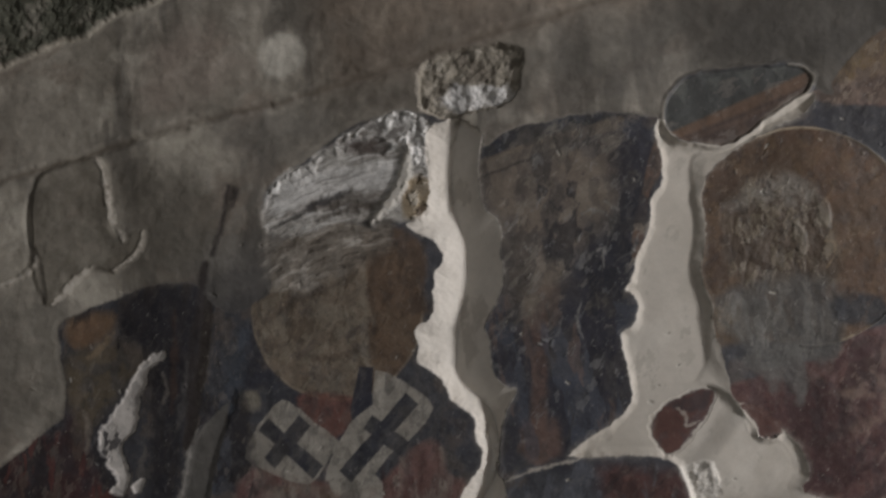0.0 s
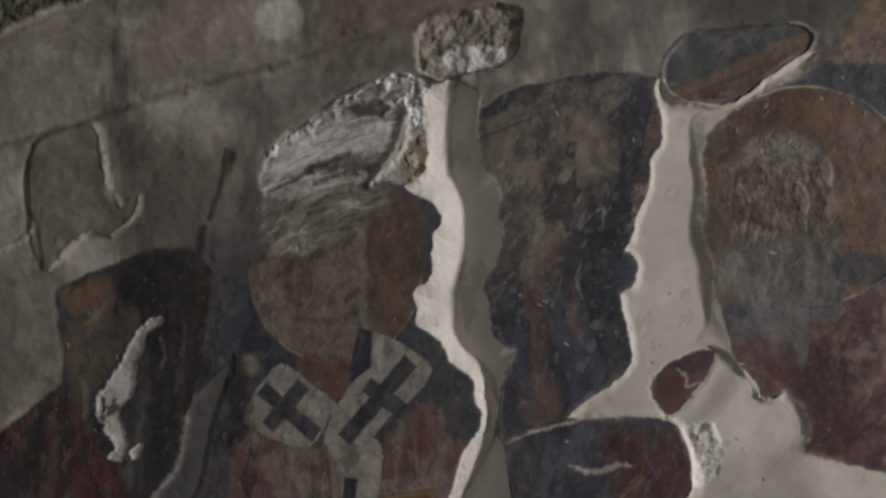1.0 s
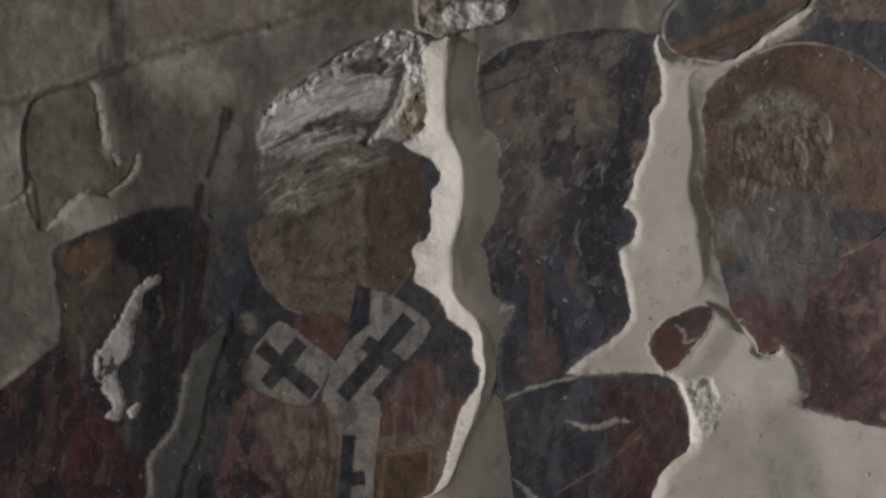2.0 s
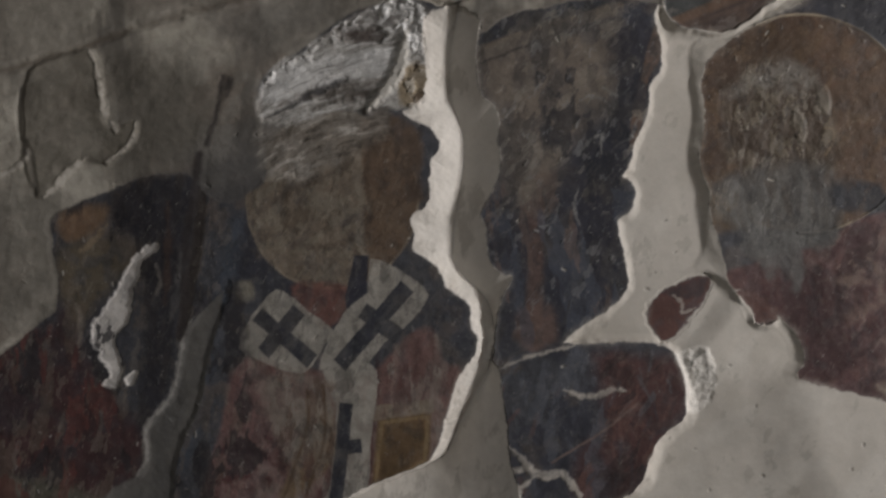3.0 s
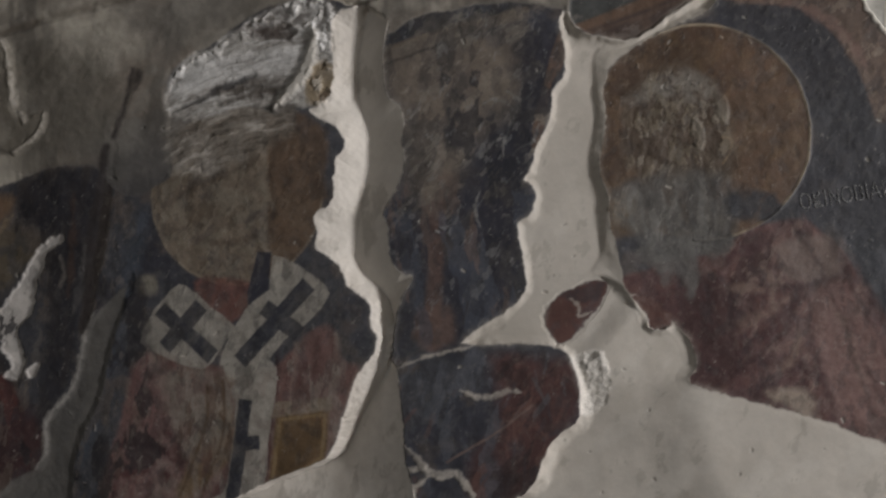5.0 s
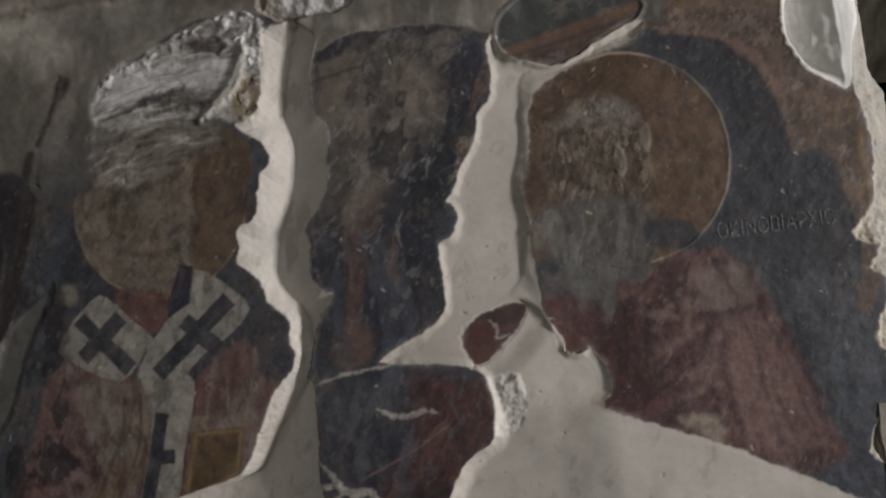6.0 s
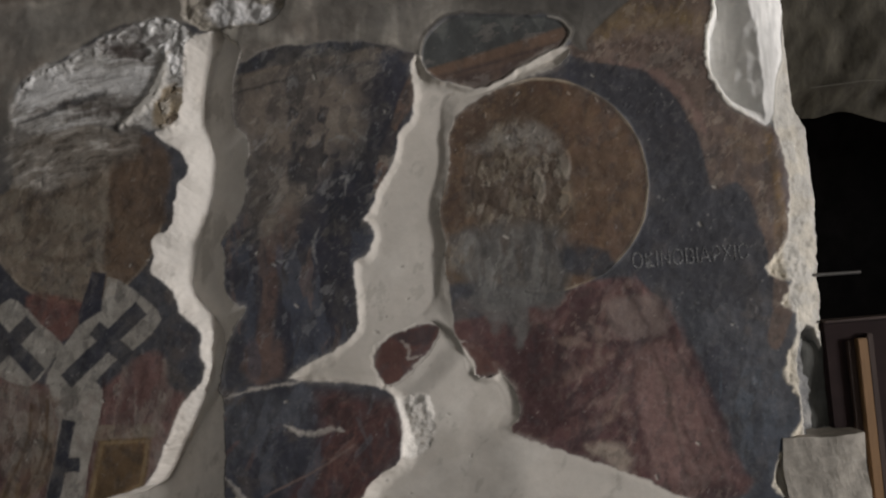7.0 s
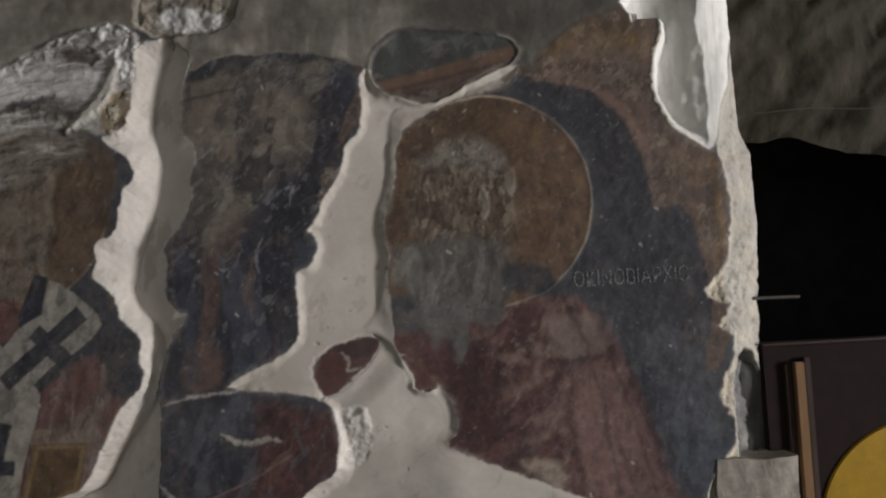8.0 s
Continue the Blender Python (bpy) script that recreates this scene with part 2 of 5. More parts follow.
# --- the painted field between the two channels
tint(shape([(0.303, 1.880), (0.532, 1.909), (0.564, 1.861), (0.526, 1.764), (0.455, 1.706), (0.388, 1.615), (0.326, 1.611), (0.314, 1.660), (0.319, 1.794)], 0.012, 0.004), BROWN, 0.03, 0.8, 0.5, 81, 30)
tint(shape([(0.444, 1.702), (0.536, 1.736), (0.527, 1.620), (0.522, 1.519), (0.484, 1.444), (0.449, 1.390), (0.342, 1.355), (0.384, 1.600)], 0.012, 0.004), NAVY, 0.03, 0.85, 0.25, 82)
d = stroke([(0.362, 1.609), (0.311, 1.362)], 0.030)
tint(d, (0.115, 0.072, 0.058), 0.006, 0.75, 0.4, 83)
piece("painted_column", FRESCO, "faded brown painted column", None, d)
tint(shape([(0.285, 1.376), (0.299, 1.425), (0.354, 1.421), (0.352, 1.360), (0.312, 1.352)]), (0.13, 0.085, 0.07), 0.01, 0.8, 0.5, 84)
tint(shape([(0.304, 1.872), (0.374, 1.889), (0.477, 1.889), (0.531, 1.847), (0.457, 1.778), (0.402, 1.695), (0.328, 1.626), (0.306, 1.662), (0.331, 1.761)], 0.016, 0.006), (0.150, 0.122, 0.100), 0.03, 0.55, 0.4, 601, 26)
tint(shape([(0.526, 1.879), (0.626, 1.870), (0.615, 1.810), (0.558, 1.717), (0.528, 1.661), (0.512, 1.572), (0.484, 1.475), (0.433, 1.413), (0.371, 1.403), (0.362, 1.466), (0.409, 1.560), (0.461, 1.684), (0.557, 1.769)], 0.016, 0.006), (0.026, 0.025, 0.033), 0.025, 0.8, 0.35, 602, 30)
tint(shape([(0.277, 1.625), (0.328, 1.626), (0.329, 1.513), (0.271, 1.358), (0.242, 1.363), (0.284, 1.490), (0.256, 1.567)], 0.010, 0.004), (0.034, 0.033, 0.042), 0.018, 0.7, 0.4, 603, 34)
d = shape(RED_FIELD, 0.008)
tint(d, (0.070, 0.034, 0.031), 0.02, 0.95, 0.2, 85)
piece("red_field", FRESCO, "dark red painted field", None, d)
for k in range(9):
    t = k / 8
    cx, cz = 0.33 + 0.25 * t, 1.918 + 0.018 * t
    tint(shape([(cx - 0.013, cz), (cx, cz + 0.026), (cx + 0.013, cz)], 0.002, 0.001, 0.03, 1), (0.03, 0.032, 0.035), 0.003, 0.9, 0.3, 86)
tint(stroke([(0.308, 1.902), (0.427, 1.920), (0.573, 1.929)], 0.010), (0.17, 0.135, 0.10), 0.004, 0.7, 0.4, 87)
tint(stroke([(0.305, 1.882), (0.43, 1.902), (0.575, 1.918)], 0.004), (0.15, 0.13, 0.11), 0.003, 0.6, 0.3, 88)

tint(shape([(0.635, 1.888), (0.626, 1.826), (0.595, 1.785), (0.562, 1.694), (0.541, 1.675), (0.557, 1.736), (0.587, 1.803), (0.608, 1.851)], 0.002), (0.115, 0.075, 0.055), 0.003, 0.9, 0.2, 89)
tint(stroke([(0.304, 1.890), (0.42, 1.910), (0.56, 1.925)], 0.022, 0.004), (0.145, 0.122, 0.100), 0.005, 0.75, 0.35, 691, 40)
tint(stroke([(0.304, 1.876), (0.42, 1.896), (0.50, 1.910)], 0.004, 0.003), (0.035, 0.030, 0.028), 0.003, 0.85, 0.2, 692)
for k, pts in enumerate(([(0.545, 1.80), (0.525, 1.75), (0.500, 1.71), (0.49, 1.67)], [(0.525, 1.75), (0.50, 1.775), (0.47, 1.775)], [(0.56, 1.78), (0.535, 1.77), (0.515, 1.79)], [(0.56, 1.72), (0.545, 1.69), (0.525, 1.685)], [(0.50, 1.71), (0.47, 1.70), (0.45, 1.68)], [(0.44, 1.62), (0.425, 1.59), (0.43, 1.56)], [(0.40, 1.60), (0.385, 1.57), (0.36, 1.565)])):
    tint(ragged(pts, 0.005, k), (0.20, 0.195, 0.185), 0.002, 0.75, 0.4, 693 + k, 80)
scatter(40, (0.35, 0.60, 1.40, 1.75), ((0.30, 0.30, 0.29), (0.22, 0.22, 0.215)), (0.003, 0.012), (0.002, 0.006), 0.6, 1.0, 0.7, 0.0012, 0.5, 304)
scatter(90, (0.23, 0.57, 1.06, 1.33), ((0.10, 0.105, 0.115), (0.06, 0.062, 0.075), (0.13, 0.07, 0.06)), (0.01, 0.05), (0.003, 0.010), 1.2, 0.5, 0.5, 0.0, 0.3, 305)
mid = (0.22, 0.66, 1.34, 1.96)
wear((0.20, 0.175, 0.145), 0.4, 45, 0.12, 401, box=(0.25, 0.60, 1.58, 1.95), stretch=2.5, angle=0.5)
wear((0.050, 0.046, 0.045), 0.55, 30, 0.10, 402, box=mid, stretch=2.0, angle=1.2)
wear((0.26, 0.24, 0.21), 0.3, 90, 0.22, 403, box=(0.25, 0.60, 1.55, 1.95), stretch=3.0, angle=0.6, edge=0.16, lift=0.0006)
wear((0.075, 0.085, 0.110), 0.45, 26, 0.10, 404, box=(0.28, 0.60, 1.34, 1.62), stretch=5.0, angle=1.5)
wear((0.145, 0.100, 0.080), 0.45, 34, 0.16, 405, box=(0.26, 0.45, 1.36, 1.66), stretch=4.0, angle=1.5)
wear((0.018, 0.019, 0.026), 0.7, 22, 0.12, 406, box=(0.40, 0.62, 1.36, 1.86), stretch=1.6, angle=1.4)
wear((0.21, 0.21, 0.21), 0.35, 80, 0.30, 407, box=mid, stretch=2.0, angle=1.0, edge=0.16, lift=0.0008)
wear((0.085, 0.090, 0.105), 0.6, 40, 0.10, 408, box=(0.22, 0.42, 1.04, 1.34), stretch=3.0, angle=1.3)
wear((0.115, 0.060, 0.050), 0.6, 30, 0.10, 409, d=shape(RED_FIELD, 0.008), stretch=3.0, angle=0.7)
wear((0.030, 0.020, 0.020), 0.7, 26, 0.12, 410, d=shape(RED_FIELD, 0.008), stretch=3.0, angle=0.6)
tint(stroke([(0.307, 1.151), (0.361, 1.173), (0.420, 1.199), (0.469, 1.226)], 0.004), (0.17, 0.12, 0.10), 0.002, 0.8, 0.2, 306)

STOLE_A = [(-0.236, 1.443), (-0.215, 1.481), (-0.184, 1.513), (-0.144, 1.539), (-0.114, 1.520), (-0.087, 1.488), (-0.044, 1.445), (-0.067, 1.423), (-0.094, 1.393), (-0.121, 1.376), (-0.163, 1.393), (-0.202, 1.417)]
STOLE_B = [(0.044, 1.563), (0.095, 1.535), (0.137, 1.492), (0.133, 1.469), (0.105, 1.442), (0.085, 1.428), (0.041, 1.406), (0.013, 1.379), (-0.033, 1.365), (-0.085, 1.380), (-0.066, 1.418), (-0.040, 1.452), (-0.006, 1.488), (0.030, 1.503)]
STOLE_C = [(-0.080, 1.388), (0.011, 1.375), (0.018, 1.334), (-0.012, 1.237), (-0.052, 1.115), (-0.161, 1.129), (-0.113, 1.148), (-0.091, 1.206), (-0.067, 1.307)]
ROBE_A = [(-0.355, 1.145), (-0.307, 1.278), (-0.250, 1.398), (-0.190, 1.419), (-0.075, 1.371), (0.010, 1.358), (0.083, 1.409), (0.133, 1.422), (0.143, 1.358), (0.175, 1.333), (0.130, 1.256), (0.086, 1.182), (-0.026, 1.146), (-0.118, 1.116)]

# --- first figure: a bishop's vestments, worn down to plain shapes
h1 = disc(-0.010, 1.685, 0.165)
tint(h1, (0.165, 0.132, 0.100), 0.004, 0.95, 0.30, 91, 40)
wear((0.21, 0.185, 0.145), 0.45, 55, 0.08, 411, h1, 2.0, 0.5, lift=0.0005)
wear((0.085, 0.064, 0.046), 0.6, 40, 0.08, 412, h1, 2.2, 1.1, lift=-0.0005)
wear((0.25, 0.225, 0.18), 0.3, 110, 0.20, 413, h1, 1.5, 0.9, 0.18, lift=0.0006)
tint(np.maximum(h1, 0.055 - (X - 0.0) + 0.15 * (Z - 1.7)), (0.108, 0.070, 0.045), 0.006, 0.85, 0.2, 95)
tint(np.abs(h1) - 0.0022, (0.24, 0.20, 0.15), 0.002, 0.7, 0.5, 92)
tint(shape([(0.085, 1.815), (0.140, 1.815), (0.165, 1.790), (0.178, 1.765), (0.165, 1.690), (0.150, 1.650), (0.070, 1.700)], 0.006, 0.003), (0.100, 0.068, 0.047), 0.008, 0.9, 0.3, 711, 40)
for k, (pts, wide, col) in enumerate((([(0.088, 1.795), (0.066, 1.710), (0.052, 1.590)], 0.008, (0.055, 0.038, 0.028)), ([(0.060, 1.760), (0.045, 1.700), (0.058, 1.650)], 0.012, (0.21, 0.18, 0.14)), ([(-0.12, 1.70), (-0.06, 1.725), (0.02, 1.735)], 0.012, (0.055, 0.041, 0.031)), ([(-0.10, 1.62), (-0.04, 1.60), (0.02, 1.605)], 0.014, (0.075, 0.055, 0.040)), ([(-0.06, 1.68), (-0.02, 1.69), (0.01, 1.67)], 0.016, (0.23, 0.20, 0.16)), ([(0.035, 1.63), (0.03, 1.60), (0.04, 1.57)], 0.010, (0.26, 0.23, 0.19)))):
    tint(ragged(pts, wide, k), col, 0.006, 0.6, 0.5, 712 + k, 70)
HALO_1 = piece("halo", FRESCO, "worn ochre painted halo", None, h1)
tint(shape(ROBE_A), (0.155, 0.090, 0.080), 0.006, 0.95, 0.3, 93)
piece("robe", FRESCO, "faded red painted robe", None, shape(ROBE_A))
for k in range(11):
    x0 = -0.27 + 0.036 * k
    tint(stroke([(x0 + 0.05, 1.40), (x0 + 0.02, 1.27), (x0 - 0.02, 1.14)], 0.008, 0.008), DARKRED if k % 2 else (0.26, 0.21, 0.18), 0.006, 0.6, 0.6, 94 + k)
tint(shape([(-0.114, 1.537), (-0.069, 1.542), (-0.004, 1.518), (-0.026, 1.469), (-0.061, 1.454), (-0.090, 1.479)]), (0.16, 0.075, 0.060), 0.006, 0.8, 0.3, 96)
for name, pts in (("stole", STOLE_A), ("stole", STOLE_B), ("stole", STOLE_C)):
    d = shape(pts, 0.002, 0.0015, 0.06, 2)
    tint(d, (0.300, 0.280, 0.245), 0.002, 0.95, 0.22, 97, 60)
    piece(name, FRESCO, "off-white painted stole", None, d)


def beam(a, c, w):
    """A straight painted bar with square ends."""
    a, c = Vector(a), Vector(c)
    n = (c - a).normalized()
    s = Vector((-n.y, n.x)) * w / 2
    return shape([tuple(a + s), tuple(c + s), tuple(c - s), tuple(a - s)], 0.0015, 0.001, 0.06, 1)


def cross(a, b, c, e, w):
    d = np.minimum(beam(a, b, w), beam(c, e, w))
    tint(d, (0.026, 0.028, 0.038), 0.002, 0.97, 0.10, 98)
    piece("cross", FRESCO, "black painted cross", None, d)


cross(*[(-0.188, 1.500), (-0.097, 1.396)], *[(-0.105, 1.495), (-0.189, 1.427)], 0.030)
cross(*[(0.105, 1.503), (-0.047, 1.380)], *[(0.014, 1.474), (0.073, 1.414)], 0.031)
cross(*[(-0.046, 1.310), (-0.102, 1.119)], *[(-0.068, 1.232), (-0.031, 1.229)], 0.026)
tint(shape([(0.016, 1.576), (0.043, 1.571), (0.027, 1.504), (-0.014, 1.480), (-0.014, 1.504)], 0.001, 0.001, 0.06, 1), (0.030, 0.031, 0.042), 0.002, 0.95)
d = shape([(0.008, 1.273), (0.110, 1.271), (0.088, 1.182), (0.040, 1.159), (-0.029, 1.144)], 0.001, 0.001, 0.06, 1)
tint(d, (0.135, 0.088, 0.042), 0.003, 0.95, 0.2, 99)
tint(np.abs(d + 0.008) - 0.003, (0.21, 0.15, 0.08), 0.002, 0.8, 0.4, 100)
tint(np.maximum(d + 0.014, -9), (0.085, 0.055, 0.030), 0.004, 0.8, 0.3, 105)
BOOK = piece("book", FRESCO, "ochre painted book with a paler border", None, d)
d = shape([(0.010, 1.298), (0.116, 1.293), (0.114, 1.270), (-0.003, 1.271)], 0.001, 0.001, 0.06, 1)
tint(d, (0.20, 0.165, 0.125), 0.003, 0.9, 0.2, 101)
piece("book_edge", FRESCO, "pale edge of the painted book", None, d, under=BOOK)
tint(shape([(-0.119, 1.315), (-0.084, 1.320), (-0.075, 1.277), (-0.093, 1.206), (-0.155, 1.162), (-0.193, 1.133), (-0.213, 1.148), (-0.168, 1.216), (-0.142, 1.276)], 0.004), (0.175, 0.128, 0.078), 0.006, 0.8, 0.25, 102)
tint(shape([(-0.229, 1.565), (-0.189, 1.563), (-0.192, 1.529), (-0.228, 1.533)], 0.003), (0.22, 0.20, 0.16), 0.006, 0.8, 0.3, 103)
tint(stroke([(-0.205, 1.672), (-0.249, 1.549), (-0.318, 1.408), (-0.392, 1.246)], 0.035, 0.006), (0.062, 0.072, 0.090), 0.012, 0.8, 0.3, 104)


plainrobe = np.maximum(shape(ROBE_A), 0.002 - np.minimum(np.minimum(shape(STOLE_A), shape(STOLE_B)), np.minimum(shape(STOLE_C), shape([(0.008, 1.273), (0.110, 1.271), (0.088, 1.182), (0.040, 1.159), (-0.029, 1.144)], 0.001, 0.001, 0.06, 1))))
wear((0.22, 0.185, 0.16), 0.45, 42, 0.10, 421, plainrobe, 4.0, 1.35)
wear((0.075, 0.034, 0.032), 0.55, 36, 0.08, 422, plainrobe, 4.0, 1.3)
wear((0.28, 0.255, 0.22), 0.35, 70, 0.20, 423, plainrobe, 3.0, 1.4, 0.08)
# pale patterned cloth, a darker red fold and an ochre patch under the stoles
tint(shape([(-0.208, 1.381), (-0.078, 1.361), (-0.070, 1.308), (-0.097, 1.248), (-0.168, 1.216), (-0.201, 1.221), (-0.209, 1.307)], 0.008, 0.004), (0.225, 0.200, 0.170), 0.012, 0.7, 0.55, 611, 40)
wear((0.110, 0.072, 0.055), 0.75, 40, 0.05, 612, shape([(-0.208, 1.381), (-0.078, 1.361), (-0.070, 1.308), (-0.097, 1.248), (-0.168, 1.216), (-0.201, 1.221), (-0.209, 1.307)], 0.008), 3.0, 1.35, 0.1)
tint(shape([(-0.242, 1.418), (-0.196, 1.390), (-0.198, 1.305), (-0.190, 1.219), (-0.217, 1.191), (-0.293, 1.145), (-0.350, 1.152), (-0.288, 1.318)], 0.006), (0.150, 0.088, 0.084), 0.010, 0.6, 0.3, 613, 24)
for k, (pts, wide) in enumerate((([(-0.30, 1.26), (-0.25, 1.255), (-0.20, 1.215)], 0.020), ([(-0.33, 1.20), (-0.27, 1.205), (-0.215, 1.19)], 0.014), ([(-0.21, 1.30), (-0.20, 1.25), (-0.185, 1.21)], 0.014), ([(-0.29, 1.28), (-0.315, 1.21), (-0.335, 1.15)], 0.010))):
    tint(ragged(pts, wide, k), (0.062, 0.024, 0.026), 0.006, 0.8, 0.25, 614 + k)
for k, (pts, wide) in enumerate((([(-0.245, 1.24), (-0.225, 1.215), (-0.26, 1.19)], 0.016), ([(-0.27, 1.165), (-0.225, 1.165), (-0.19, 1.135)], 0.012))):
    tint(ragged(pts, wide, k), (0.21, 0.155, 0.145), 0.008, 0.6, 0.3, 618 + k)
wear((0.19, 0.170, 0.145), 0.12, 50, 0.10, 424, box=(-0.24, 0.16, 1.10, 1.58), stretch=2.0, angle=0.8)
wear((0.095, 0.085, 0.078), 0.25, 60, 0.20, 425, box=(-0.24, 0.16, 1.10, 1.58), stretch=2.0, angle=1.2)
for k, (a, c, e) in enumerate((((-0.115, 1.345), (-0.135, 1.26), (-0.20, 1.15)), ((-0.085, 1.350), (-0.100, 1.25), (-0.16, 1.14)), ((-0.10, 1.29), (-0.085, 1.26), (-0.10, 1.22)))):
    tint(stroke([a, c, e], 0.006), (0.09, 0.055, 0.032), 0.004, 0.8, 0.3, 426 + k)

# --- second figure: halo, plain head and beard shapes, robe, blue ground under an arch
h2 = disc(0.846, 1.663, 0.195)
tint(h2, OCHRE, 0.002, 0.97, 0.10, 111, 22)
tint(np.maximum(h2, X - 0.86 + 0.02 * WX), (0.058, 0.038, 0.027), 0.05, 0.85, 0.25, 110, 14)
scatter(34, (0.66, 1.04, 1.48, 1.86), ((0.24, 0.20, 0.15), (0.30, 0.26, 0.21)), (0.002, 0.007), (0.0015, 0.004), 0.6, 0.9, 0.7, 0.0010, 0.45, 321, h2)
HALO_2 = piece("halo", FRESCO, "ochre painted halo with a pale rim", None, h2)
wear((0.085, 0.055, 0.034), 0.5, 16, 0.08, 434, h2, 1.5, 0.6)
wear((0.155, 0.105, 0.060), 0.3, 60, 0.16, 435, h2, 1.5, 0.9)
wear((0.28, 0.235, 0.175), 0.2, 95, 0.40, 436, h2, 1.3, 0.7, 0.16, lift=0.0006)
tint(np.maximum(np.abs(h2 + 0.001) - 0.0022, 0.80 - X), (0.34, 0.28, 0.20), 0.0015, 0.85, 0.3, 112)
gap = np.maximum(np.maximum(np.abs(X - 0.70) - 0.06, np.abs(Z - 1.59) - 0.09), 0.0 - h2) + 0.006 * WX
tint(gap, (0.115, 0.075, 0.042), 0.012, 0.9, 0.35, 437, 40)
RELIEF += 0.0015 * smooth(0.004, 0.0, np.abs(h2)) * (X > 0.80)
piece("halo_rim", FRESCO, "pale incised rim", None, np.maximum(np.abs(h2) - 0.003, 0.80 - X), under=HALO_2)
d = shape([(0.721, 1.739), (0.769, 1.778), (0.832, 1.780), (0.882, 1.741), (0.899, 1.657), (0.882, 1.575), (0.810, 1.589), (0.738, 1.583), (0.705, 1.646)], 0.006)
tint(d, (0.078, 0.058, 0.042), 0.012, 0.9, 0.2, 113, 35)
wear((0.20, 0.170, 0.125), 0.5, 50, 0.06, 431, d, 1.8, 1.2, lift=0.0007)
wear((0.060, 0.042, 0.030), 0.6, 34, 0.10, 432, d, 1.8, 1.3, lift=-0.0006)
wear((0.30, 0.27, 0.22), 0.4, 70, 0.26, 433, d, 1.5, 1.0, 0.18, lift=0.0010)
top = shape([(0.721, 1.739), (0.779, 1.765), (0.842, 1.775), (0.887, 1.741), (0.860, 1.721), (0.787, 1.725)], 0.006, 0.003)
tint(top, (0.25, 0.235, 0.21), 0.012, 0.45, 0.75, 324, 60)
for q in (shape([(0.881, 1.731), (0.902, 1.709), (0.893, 1.667), (0.881, 1.689)], 0.003), shape([(0.835, 1.691), (0.852, 1.668), (0.844, 1.629), (0.829, 1.640)], 0.003)):
    tint(q, (0.24, 0.215, 0.175), 0.006, 0.55, 0.6, 325, 60)
    RELIEF += 0.0015 * smooth(0.003, -0.004, q)
tint(stroke([(0.881, 1.647), (0.896, 1.641), (0.889, 1.616), (0.875, 1.601)], 0.004, 0.001), (0.20, 0.15, 0.10), 0.002, 0.8)
tint(shape([(0.665, 1.556), (0.696, 1.574), (0.710, 1.543), (0.673, 1.524)], 0.004), (0.24, 0.15, 0.06), 0.008, 0.8, 0.3, 326)
RELIEF += 0.0020 * smooth(0.0, -0.03, d) * fbm(45, 4, 115)
d = shape([(0.676, 1.581), (0.728, 1.591), (0.800, 1.595), (0.878, 1.575), (0.883, 1.513), (0.854, 1.453), (0.802, 1.443), (0.760, 1.390), (0.740, 1.449), (0.700, 1.500), (0.664, 1.533)], 0.006)
tint(d, (0.100, 0.096, 0.088), 0.020, 0.85, 0.35, 116, 30)
wear((0.165, 0.160, 0.150), 0.5, 40, 0.08, 441, d, 3.5, 1.45)
wear((0.055, 0.050, 0.046), 0.55, 32, 0.10, 442, d, 3.5, 1.4)
wear((0.24, 0.23, 0.21), 0.35, 80, 0.28, 443, d, 2.0, 1.2, 0.18, lift=0.0008)
for k in range(10):
    x0 = 0.70 + 0.02 * k
    tint(stroke([(x0, 1.57), (x0 + 0.006, 1.50), (x0 * 0.6 + 0.316, 1.43)], 0.005, 0.006), (0.17, 0.17, 0.165), 0.004, 0.3, 0.6, 117 + k)
piece("beard", FRESCO, "grey worn painted patch", None, d)
d = shape([(0.876, 1.542), (0.942, 1.540), (0.969, 1.506), (0.928, 1.487), (0.873, 1.501)], 0.010, 0.004)
tint(d, (0.030, 0.033, 0.040), 0.008, 0.9, 0.35, 701, 40)
piece("collar", FRESCO, "dark painted collar", None, d)
d = shape([(0.658, 1.422), (0.730, 1.438), (0.822, 1.444), (0.907, 1.478), (0.980, 1.487), (1.040, 1.442), (1.087, 1.347), (1.122, 1.253), (1.148, 1.160), (1.164, 1.078), (0.954, 1.050), (0.940, 1.110), (0.750, 1.195), (0.745, 1.316), (0.680, 1.381)], 0.004)
tint(d, RED, 0.005, 0.95, 0.25, 131, 30)
tint(shape([(0.944, 1.439), (0.998, 1.448), (1.040, 1.440), (1.048, 1.380), (0.983, 1.371), (0.948, 1.396)], 0.004), (0.145, 0.105, 0.090), 0.010, 0.85, 0.2, 132)
tint(shape([(1.000, 1.321), (1.060, 1.358), (1.090, 1.275), (1.126, 1.192), (1.140, 1.110), (1.017, 1.108), (0.994, 1.200)], 0.006), PINK, 0.016, 0.75, 0.3, 133)
FOLDS = (((0.90, 1.46), (0.86, 1.34), (0.80, 1.24)), ((0.97, 1.36), (0.93, 1.29), (0.84, 1.23)), ((0.98, 1.48), (1.03, 1.34), (1.06, 1.12)), ((1.04, 1.43), (1.09, 1.28), (1.13, 1.10)), ((0.83, 1.41), (0.80, 1.33), (0.78, 1.25)), ((0.90, 1.38), (0.97, 1.365), (1.04, 1.37)), ((0.94, 1.30), (0.99, 1.22), (0.99, 1.12)))
for k, f in enumerate(FOLDS):
    tint(stroke(f, 0.009, 0.008), DARKRED, 0.007, 0.75, 0.3, 134 + k)
